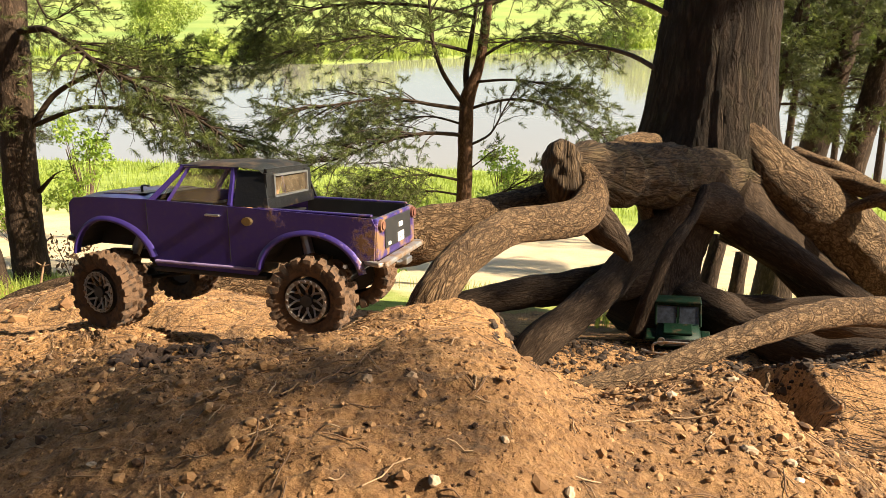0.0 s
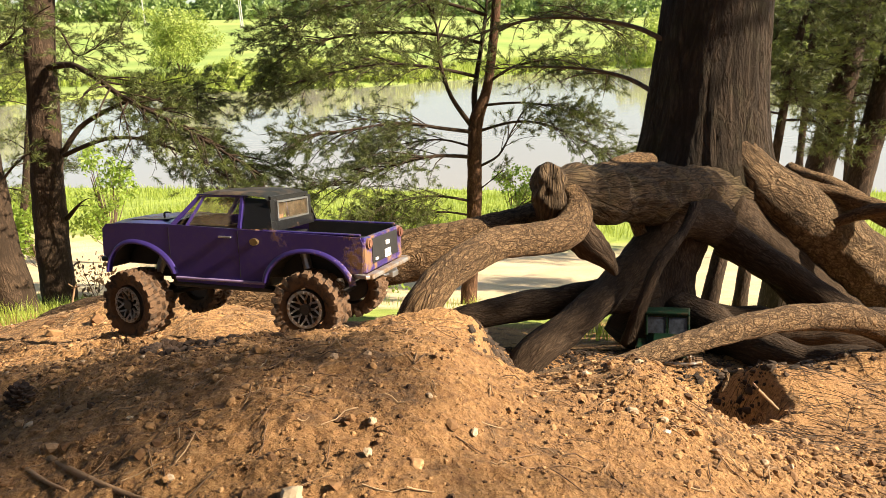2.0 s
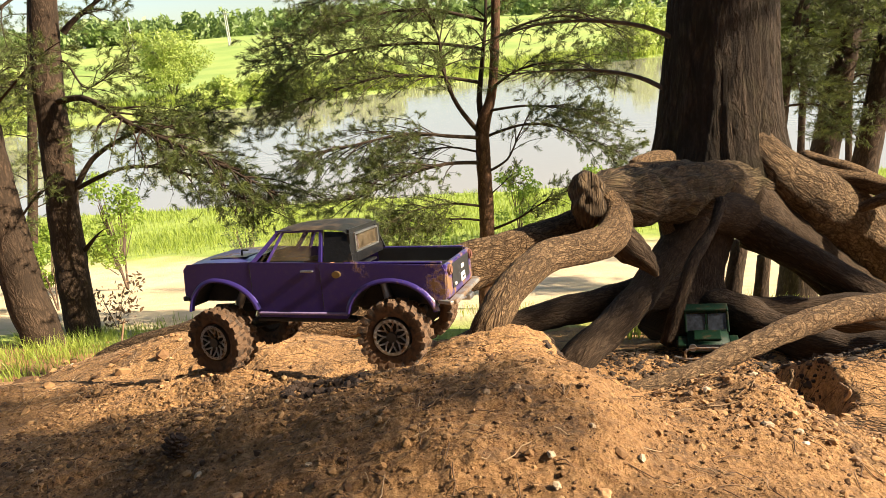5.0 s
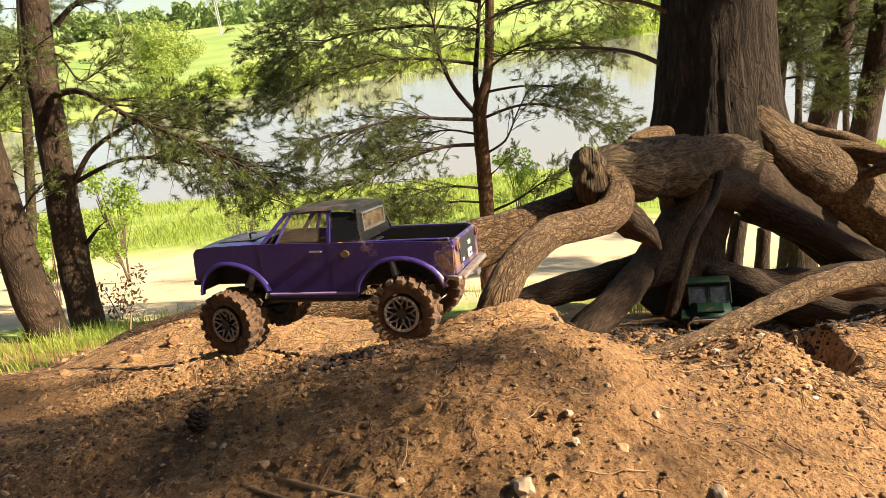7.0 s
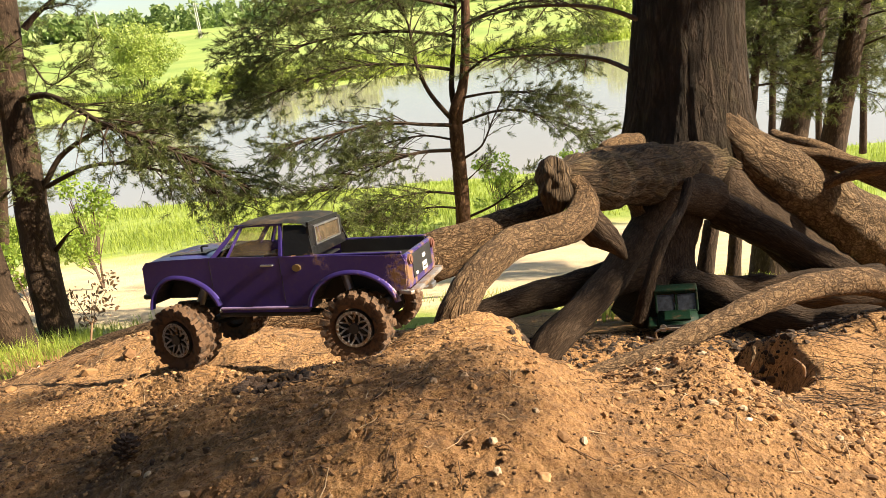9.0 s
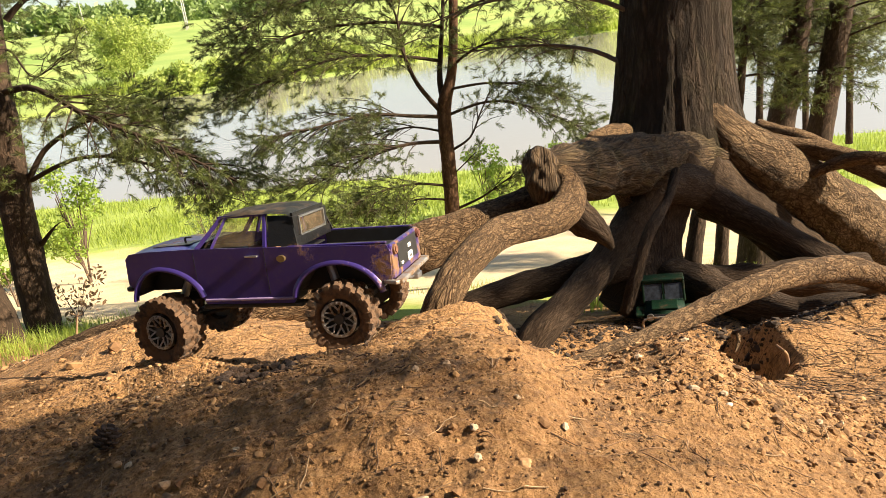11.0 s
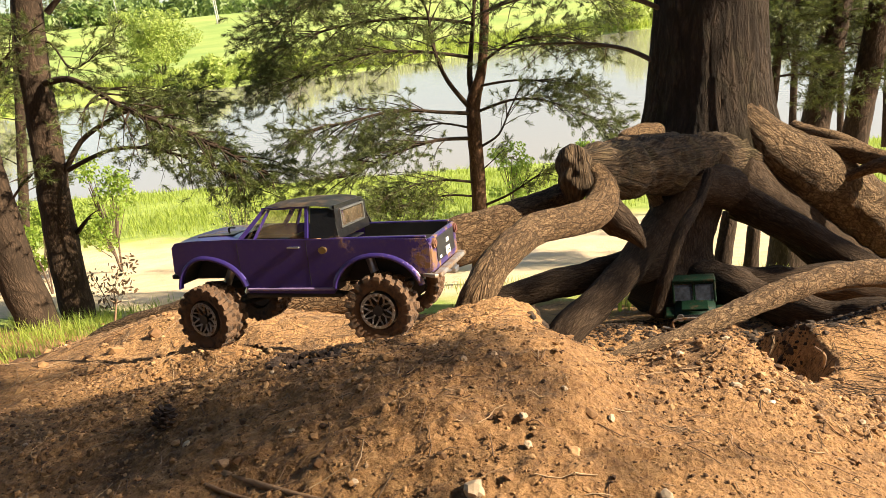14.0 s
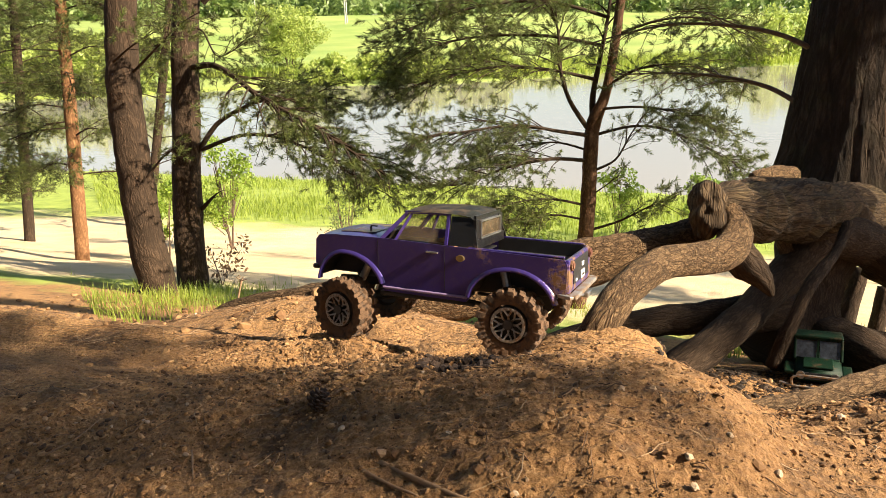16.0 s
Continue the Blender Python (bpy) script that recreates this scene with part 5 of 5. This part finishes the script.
def scatter(name, count, region, size, material, label, category, seed, sink=0.3, sub=1, lump=0.3, accept=None):
    """Many small lumps on the soil, in one mesh."""
    rng = random.Random(seed)
    base = bmesh.new()
    bmesh.ops.create_icosphere(base, subdivisions=sub, radius=1.0)
    bv = [v.co.copy() for v in base.verts]
    bf = [[v.index for v in f.verts] for f in base.faces]
    base.free()
    verts, faces = [], []
    made = 0
    while made < count:
        x, y = rng.uniform(region[0], region[1]), rng.uniform(region[2], region[3])
        if accept and rng.random() > accept(x, y):
            continue
        made += 1
        s = size[0] * (size[1] / size[0]) ** (rng.random() ** 2.2)
        z = ground_height(x, y)
        o = Vector((rng.uniform(0, 90), rng.uniform(0, 90), rng.uniform(0, 90)))
        k = (rng.uniform(0.7, 1.3), rng.uniform(0.6, 1.1), rng.uniform(0.4, 0.8))
        m = pose(x, y, z + s * (0.5 - sink), rng.uniform(-25, 25), rng.uniform(-25, 25), rng.uniform(0, 360))
        i0 = len(verts)
        for c in bv:
            f = (1 + lump * noise.noise(c * 1.5 + o) + lump * 0.5 * noise.noise(c * 3.7 + o)) * s
            verts.append(m @ Vector((c.x * k[0] * f, c.y * k[1] * f, c.z * k[2] * f)))
        faces += [[i + i0 for i in f] for f in bf]
    ob = new(name, mesh_of(name, verts, faces, material, sub > 1))
    return tagged(ob, label, category, kind="stuff")


def island(name, stops, rough=0.85, bump_scale=120, depth=0.002):
    m, nt, b = mat(name)
    r = nt.nodes.new("ShaderNodeNewGeometry").outputs["Random Per Island"]
    f = noise_tex(nt, coords(nt, world_space=True), bump_scale, 5)
    c = mix(nt, 0.35, ramp(nt, r, stops), ramp(nt, f, [(0.3, grey(0.05)), (0.7, grey(0.5))]), "OVERLAY")
    nt.links.new(c, b.inputs["Base Color"])
    b.inputs["Roughness"].default_value = rough
    bump(nt, b, f, 0.5, depth)
    return m


M_PEBBLE = island("pebbles", [(0.0, (0.22, 0.13, 0.07)), (0.6, (0.33, 0.21, 0.12)), (0.9, (0.44, 0.31, 0.20)), (1.0, (0.55, 0.44, 0.32))])
M_CLOD = island("soil_clods", [(0.0, (0.06, 0.028, 0.012)), (0.35, (0.19, 0.098, 0.042)), (0.7, (0.33, 0.18, 0.076)), (1.0, (0.45, 0.27, 0.13))], 0.95)
M_LITTER = island("dry_litter", [(0.0, (0.10, 0.055, 0.03)), (0.5, (0.26, 0.15, 0.08)), (1.0, (0.42, 0.29, 0.17))], 0.9)
clumpy = lambda x, y: max(0.12, 0.5 + 1.4 * fbm(x, y, 3.3))
scatter("pebbles", 700, (-0.75, 0.75, 0.0, 0.75), (0.001, 0.0058), M_PEBBLE, "small pale pebbles lying in the soil", "pebbles", 1, 0.2, 1, 0.4, clumpy)
scatter("soil_clods", 20000, (-0.85, 0.85, 0.02, 0.92), (0.0009, 0.0054), M_CLOD, "crumbs and clods of brown soil", "soil", 2, 0.35, 1, 0.5, clumpy)
scatter("soil_clods", 1800, (-1.4, 1.3, 0.6, 2.0), (0.003, 0.011), M_CLOD, "crumbs of soil along the edge of the bank", "soil", 3, 0.35, 1, 0.5, clumpy)
scatter("soil_grit", 11000, (-0.62, 0.62, 0.06, 0.62), (0.0008, 0.0024), M_CLOD, "fine crumbly grit on the sandy soil", "soil", 14, 0.3, 1, 0.5)
scatter("dug_soil", 300, (-0.278, -0.192, 0.405, 0.465), (0.003, 0.009), simple("dark_dug_soil", (0.035, 0.019, 0.011), 0.95, var=0.5, scale=80, bump_by=0.003), "dark soil dug up in a small hole", "soil", 4, 0.3, 1, 0.6)


def litter(count, region, seed, length=(0.01, 0.05), material=None):
    rng = random.Random(seed)
    verts, faces = [], []
    for _ in range(count):
        x, y = rng.uniform(region[0], region[1]), rng.uniform(region[2], region[3])
        a, ln = rng.uniform(0, 6.28), rng.uniform(*length)
        r = rng.uniform(0.00025, 0.0006)
        pts = []
        for k in range(4):
            u = k / 3 - 0.5
            px_, py_ = x + math.cos(a) * ln * u + rng.gauss(0, 0.025) * ln, y + math.sin(a) * ln * u + rng.gauss(0, 0.025) * ln
            pts.append((px_, py_, ground_height(px_, py_) + r + rng.uniform(0, 0.003)))
        v, f = tube(pts, [r, r, r, r * 0.5], sides=4, n=1, rough=0, ends=False)
        o = len(verts)
        verts += v
        faces += [tuple(i + o for i in q) for q in f]
    tagged(new("dry_litter", mesh_of("dry_litter", verts, faces, material or M_LITTER)), "dry pine needles, root fibres and bits of twig", "litter", kind="stuff")


# humus whose dark colour also stands in for the shade in the hollow
M_HUMUS_SHADED = island("humus_shade_darkened", [(0.0, (0.022, 0.013, 0.008)), (0.6, (0.05, 0.03, 0.018)), (1.0, (0.09, 0.055, 0.032))], 0.95)
scatter("root_mat", 3800, (0.02, 1.0, 0.72, 2.1), (0.004, 0.018), M_HUMUS_SHADED, "crumbling humus and rootlets under the tree, dark to stand in for shade", "soil", 12, 0.7, 1, 0.6, lambda x, y: 1.0 if y > 0.68 + 0.8 * x else 0.0)


litter(1500, (-0.9, 0.9, 0.0, 0.95), 5, (0.008, 0.034))
litter(1800, (-1.5, 0.0, 0.75, 1.7), 6, (0.03, 0.10))
# fibres in the same dark humus colour deepen the hollow's painted shade
litter(2000, (0.05, 1.0, 0.75, 2.2), 7, (0.03, 0.12), M_HUMUS_SHADED)
litter(1200, (-4.0, -0.8, 1.2, 4.2), 8, (0.04, 0.14))
scatter("soil_clods", 900, (-4.0, -0.9, 1.0, 4.0), (0.008, 0.03), M_CLOD, "crumbs of soil between the pines", "soil", 9, 0.35, 1, 0.5, clumpy)

STONES = [((0.222, 0.377, 0.050), 0.0081, "pale"), ((0.255, 0.406, 0.039), 0.0068, "orange"), ((0.250, 0.372, 0.044), 0.0062, "pale"), ((0.249, 0.355, 0.046), 0.0050, "white"), ((0.085, 0.268, 0.090), 0.0062, "pale"), ((0.049, 0.213, 0.097), 0.0074, "orange"),
          ((0.013, 0.215, 0.100), 0.0062, "pale"), ((0.010, 0.245, 0.102), 0.0050, "pale"), ((-0.326, 0.298, 0.050), 0.0056, "pale"), ((-0.200, 0.263, 0.078), 0.0050, "pale"), ((-0.265, 0.391, 0.068), 0.0037, "pale"), ((0.244, 0.493, 0.032), 0.0062, "pale"),
          ((-0.028, 0.171, 0.096), 0.0124, "pale"), ((0.114, 0.181, 0.080), 0.0105, "pale"), ((-1.312, 1.392, -0.374), 0.0068, "white"), ((0.047, 0.288, 0.100), 0.0050, "pale"), ((-0.046, 0.338, 0.108), 0.0074, "brown"), ((-0.017, 0.344, 0.109), 0.0068, "brown")]
_stone = {"pale": simple("pale_stone", (0.40, 0.30, 0.20), 0.8, var=0.3, scale=70, bump_by=0.002), "orange": simple("orange_stone", (0.46, 0.26, 0.12), 0.7, var=0.3, scale=70, bump_by=0.002),
          "white": simple("white_stone", (0.55, 0.48, 0.39), 0.7, var=0.2, scale=70, bump_by=0.002), "brown": simple("brown_stone", (0.27, 0.18, 0.11), 0.9, var=0.35, scale=70, bump_by=0.003)}
for _i, (_p, _s, _k) in enumerate(STONES):
    _r = random.Random(100 + _i)
    ob = part("stone", rough_stone(_r, _s * 0.72), _stone[_k], None)
    ob.matrix_basis = pose(_p[0], _p[1], ground_height(_p[0], _p[1]) + _s * 0.2, 0, 0, _r.uniform(0, 360))
    tagged(ob, _k + " rounded stone half sunk in the soil", "stone", "stones in the soil")

for _i, (_pts, _r0) in enumerate(((((-0.261, 0.240, 0.061), (-0.207, 0.207, 0.072), (-0.159, 0.181, 0.081), (-0.132, 0.170, 0.085)), 0.003), (((-0.685, 0.259, -0.010), (-0.671, 0.288, -0.007), (-0.669, 0.328, -0.004)), 0.0012), (((-0.500, 0.279, 0.011), (-0.466, 0.232, 0.013)), 0.0015),
                                  (((-0.277, 0.231, 0.057), (-0.240, 0.208, 0.064), (-0.209, 0.191, 0.071)), 0.0022), (((0.707, 1.278, -0.471), (0.459, 0.722, -0.119), (0.445, 0.725, -0.104)), 0.003), (((0.005, 0.245, 0.103), (0.017, 0.258, 0.103)), 0.003))):
    v, f = tube([(p[0], p[1], p[2] + _r0 * 0.5) for p in _pts], list(np.linspace(_r0, _r0 * 0.5, len(_pts))), sides=8, n=6, rough=0.25, freq=60)
    tagged(new("twig", mesh_of("twig", v, f, M_LITTER)), "dry brown twig lying on the soil", "twig", "fallen twigs")

# the dark pine cone on the soil
def cone_thing(p, s):
    t = tagged(new("pine_cone"), "dark weathered pine cone standing on the soil", "pine cone")
    t.matrix_basis = pose(p[0], p[1], ground_height(p[0], p[1]) + s * 0.4, 12, 20, 30)
    m = simple("dark_cone", (0.055, 0.03, 0.018), 0.9, var=0.5, scale=90)
    bm = bmesh.new()
    bmesh.ops.create_cone(bm, cap_ends=True, segments=12, radius1=s * 0.3, radius2=s * 0.12, depth=s * 1.3)
    part("core", bm, m, t)
    for k in range(40):
        a, u = k * 2.4, k / 40
        r = s * (0.55 * math.sin(math.pi * (0.18 + 0.75 * u)))
        bm = bmesh.new()
        box(bm, (s * 0.42, s * 0.26, s * 0.07), (0, 0, 0), (0, 0, 0), s * 0.03, 1)
        o = part("scale", bm, m, t)
        o.matrix_basis = pose(math.cos(a) * r, math.sin(a) * r, s * (1.3 * u - 0.65), 0, -30, math.degrees(a))


cone_thing((-0.376, 0.349, 0.045), 0.019)


# ---- grass, bushes and the far bank ----
def blades(name, spots, height, width, material, label, category, seed):
    g = np.random.default_rng(seed)
    p = np.array(spots)
    n = len(p)
    a = g.random(n) * 6.283
    h = height * (0.5 + 0.8 * g.random(n))
    lean = g.normal(size=(n, 2)) * 0.3
    s = np.stack([np.cos(a), np.sin(a), np.zeros(n)], 1) * width
    mid = p + np.stack([lean[:, 0] * h * 0.3, lean[:, 1] * h * 0.3, h * 0.6], 1)
    tip = p + np.stack([lean[:, 0] * h, lean[:, 1] * h, h], 1)
    v = np.stack([p - s, p + s, mid + s * 0.7, mid - s * 0.7, tip], 1).reshape(-1, 3)
    i = np.arange(n)[:, None] * 5
    f = [tuple(q) for q in (i + np.array([0, 1, 2, 3])).tolist()] + [tuple(q) for q in (i + np.array([3, 2, 4])).tolist()]
    tagged(new(name, mesh_of(name, v.tolist(), f, material, False)), label, category, kind="stuff")


M_GRASS = foliage_material("grass_blades", (0.20, 0.28, 0.035), (0.42, 0.48, 0.10), 0.5)


def spots(count, x0, x1, y0, y1, seed, keep):
    rng = random.Random(seed)
    out = []
    while len(out) < count:
        y = y0 * (y1 / y0) ** rng.random()
        x = rng.uniform(x0, x1) * y
        if rng.random() < keep(x, y):
            out.append((x, y, ground_height(x, y) - 0.01))
    return out


blades("grass", spots(1100, -1.1, -0.62, 2.6, 4.6, 4, lambda x, y: max(0.0, 0.05 + 1.6 * fbm(x, y, 1.3))), 0.11, 0.0025, M_GRASS, "sparse grass between the pines", "grass", 4)
blades("grass", spots(4200, -0.95, 0.8, 2.8, 5.4, 1, lambda x, y: max(0.0, 0.15 + 1.5 * fbm(x, y, 1.1))), 0.10, 0.003, M_GRASS, "thin green grass growing on the slope", "grass", 1)
blades("grass", spots(26000, -0.95, 0.8, 13.5, 22.3, 2, lambda x, y: max(0.15, 0.7 + 0.9 * fbm(x, y, 0.4)) * min(1, (y - 13.5) / 2)), 0.2, 0.010, M_GRASS, "tall bright green grass along the water", "grass", 2)
blades("grass", spots(16000, -0.75, 0.7, 72, 140, 3, lambda x, y: 1.0 if 0 < y - far_shore(x) < 26 else 0.0), 1.1, 0.07, M_GRASS, "reeds and tall grass on the far bank", "grass", 3)


def leaf_crown(name, centres, count, size, material, seed):
    """A crown of many small leaves in uneven clumps: rows of centre, radius."""
    g = np.random.default_rng(seed)
    c = np.array(centres, float)
    w = c[:, 3] ** 2
    idx = g.choice(len(c), size=count, p=w / w.sum())
    d = g.normal(size=(count, 3))
    d /= np.linalg.norm(d, axis=1)[:, None]
    p = c[idx, :3] + d * (c[idx, 3] * (0.35 + 0.65 * g.random(count) ** 0.5))[:, None] * np.array([1, 1, 0.85])
    u = g.normal(size=(count, 3))
    u /= np.linalg.norm(u, axis=1)[:, None]
    s = np.cross(u, g.normal(size=(count, 3)))
    s /= np.linalg.norm(s, axis=1)[:, None]
    ln = size * (0.6 + 0.8 * g.random(count))[:, None]
    v = np.stack([p - u * ln, p + s * ln * 0.45, p + u * ln, p - s * ln * 0.45], 1).reshape(-1, 3)
    return mesh_of(name, v.tolist(), np.arange(len(v)).reshape(-1, 4).tolist(), material, False)


def leafy_tree(name, foot, height, spread, clumps, count, leaf, material, label, seed, category="tree", stems=3, low=0.35, group=""):
    rng = random.Random(seed)
    t = tagged(new(name), label, category, group)
    foot = Vector(foot)
    foot.z = ground_height(foot.x, foot.y) - 0.03 * height
    ends, lines = [], []
    for k in range(clumps):
        a = rng.uniform(0, 6.28)
        u = low + (1 - low) * (k + rng.random()) / clumps
        r = spread * (0.25 + 0.75 * rng.random()) * (1.1 - 0.75 * abs(u - 0.55))
        ends.append((*(foot + Vector((math.cos(a) * r, math.sin(a) * r, height * u))), spread * rng.uniform(0.22, 0.42)))
    for k in range(stems):
        a = k * 2.1 + rng.random()
        lines.append(([tuple(foot), tuple(foot + Vector((math.cos(a) * spread * 0.15, math.sin(a) * spread * 0.15, height * 0.35))), tuple(foot + Vector((math.cos(a) * spread * 0.35, math.sin(a) * spread * 0.35, height * 0.8)))], height * 0.012, height * 0.004))
    for e in ends:
        h = foot.z + (e[2] - foot.z) * 0.45
        lines.append(([(foot.x + (e[0] - foot.x) * 0.2, foot.y + (e[1] - foot.y) * 0.2, h), e[:3]], height * 0.005, height * 0.002))
    if category == "sapling":
        for k, line in enumerate(lines):
            nm = "stem" if k < stems else "twig"
            o = new(nm, mesh_of(nm, *twig_tubes([line], 6), M_TWIG))
            o.parent = t
    else:
        o = new("trunk", mesh_of("trunk", *twig_tubes(lines, 6), M_TWIG))
        o.parent = t
    o = new("crown", leaf_crown("crown", ends, count, leaf, material, seed))
    o.parent = t
    return t


_w = (-40.997, 78.298, -4.276)
leafy_tree("willow_tree", _w, 7.4, 4.2, 30, 11000, 0.16, M_WILLOW, "round-crowned willow on the far river bank", 41, stems=4, low=0.3)
for _i, (_x, _y, _h, _s) in enumerate(((185, 165, 4.5, 5.0), (130, 190, 4.0, 4.5), (60, 200, 4.5, 5), (420, 140, 2.4, 3.5), (-40, 190, 5, 5), (480, 130, 2.2, 3.2), (560, 115, 2.2, 3.5), (640, 105, 2.4, 3.5))):
    leafy_tree("bush", (_w[0] + (_x - 275) * 0.067, far_shore(_w[0] + (_x - 275) * 0.067) + 3 + (_i % 3) * 3, 0), _h, _s, 22, 3000, 0.26, M_WILLOW, "bright green bush on the far river bank", 50 + _i, "bush", 3, 0.1, "bushes on the far bank")
for _i in range(13):
    _x = 14 + _i * 5.5
    leafy_tree("bush", (_x, far_shore(_x) + 4 + (_i % 4) * 3, 0), 4.5 + (_i % 3) * 1.8, 4.5, 24, 2600, 0.30, M_WILLOW, "leafy green riverside bush on the far bank", 70 + _i, "bush", 3, 0.08, "bushes on the far bank")

# woods on the skyline
def far_woods():
    g = np.random.default_rng(9)
    rng = random.Random(9)
    cs = []
    for _ in range(900):
        a = radians(rng.uniform(-48, 48))
        r = rng.uniform(330, 460)
        x, y = math.sin(a) * r, math.cos(a) * r
        h = rng.uniform(7, 13)
        z = land(x, y)
        for k in range(3):
            cs.append((x + rng.gauss(0, 2), y + rng.gauss(0, 2), z + h * (0.3 + 0.27 * k), h * (0.34 - 0.07 * k)))
    m = foliage_material("far_woods", (0.13, 0.20, 0.06), (0.26, 0.34, 0.11), 0.4)
    tagged(new("far_woods", leaf_crown("far_woods", cs, 60000, 1.5, m, 9)), "dense green woods along the skyline", "woods", kind="stuff")


far_woods()


def pole(foot, h):
    t = tagged(new("utility_pole"), "thin grey utility pole standing in the field", "utility pole", "poles across the field")
    z = land(foot[0], foot[1])
    m = simple("grey_concrete", (0.45, 0.44, 0.42), 0.9, var=0.15, scale=2)
    bm = bmesh.new()
    cyl(bm, 0.22, h, (foot[0], foot[1], z + h / 2), (0, 0, 0), 10, 0.15)
    part("post", bm, m, t)
    bm = bmesh.new()
    box(bm, (2.2, 0.15, 0.18), (foot[0], foot[1], z + h * 0.93))
    part("crossarm", bm, m, t)


for _p in ((-132.029, 230.760, 11.008), (-99.080, 235.365, 12.455), (-67.319, 239.558, 13.108), (-95.791, 226.053, 6.976)):
    pole(_p, 11)

# saplings on the near bank
def sapling(foot, h, spread, clumps, count, leaf, label, seed, material):
    leafy_tree("sapling", foot, h, spread, clumps, count, leaf, material, label, seed, "sapling", 3, 0.3, "saplings on the slope")


M_DARKLEAF = foliage_material("dark_leaves", (0.05, 0.09, 0.025), (0.12, 0.17, 0.05), 0.35)
sapling((-4.268, 9.195, -3.009), 1.2, 0.42, 26, 700, 0.02, "thin dark sapling with sparse small leaves", 91, M_DARKLEAF)
sapling((-6.585, 9.583, -2.668), 1.9, 0.5, 24, 2200, 0.035, "slender bright green sapling above the grass", 92, M_LEAF)
sapling((-0.228, 13.503, -2.845), 1.6, 0.45, 18, 1300, 0.04, "slender bright green sapling above the grass", 93, M_LEAF)
sapling((1.494, 14.726, -3.006), 1.5, 0.45, 18, 1300, 0.04, "slender bright green sapling above the grass", 94, M_LEAF)
sapling((-1.603, 7.290, -1.867), 0.9, 0.8, 30, 1200, 0.035, "low leafy bush below the bank", 96, M_LEAF)
sapling((-3.754, 5.083, -1.646), 0.45, 0.35, 16, 200, 0.025, "small dry reddish shrub beside a pine", 97, M_LITTER)
sapling((-6.364, 7.659, -1.546), 1.2, 0.4, 16, 1400, 0.035, "slender bright green sapling above the grass", 98, M_LEAF)
# a dead plant stalk near the end of the long root
_p = (-1.371, 1.711, -0.456)
_q = (-1.362, 1.736, -0.388)
_v, _f = twig_tubes([([_p, tuple((Vector(_p) + Vector(_q)) / 2), _q], 0.004, 0.003)] + [([_q, tuple(Vector(_q) + Vector((dx, 0, dz)))], 0.003, 0.002) for dx, dz in ((-0.02, 0.012), (0.02, 0.006), (0.008, 0.014), (-0.012, -0.004))])
tagged(new("dead_stalk", mesh_of("dead_stalk", _v, _f, M_LITTER)), "dead brown plant stalk on the bank", "plant")
# trunks seen under the roots
for _a, _b, _r in (((1.230, 3.918, -1.267), (1.303, 4.031, -0.952), 0.05), ((1.499, 4.201, -1.475), (1.545, 4.313, -1.154), 0.045), ((1.944, 4.775, -1.830), (2.011, 4.917, -1.427), 0.14)):
    t = tagged(new("tree_stump"), "bare trunk foot seen behind the arching roots", "tree stump")
    _m = tuple((Vector(_a) + Vector(_b)) / 2)
    tube_part("trunk", t, [_a, _m, _b], [_r * 1.1, _r, _r * 0.95], M_PINE, sides=14, n=6)
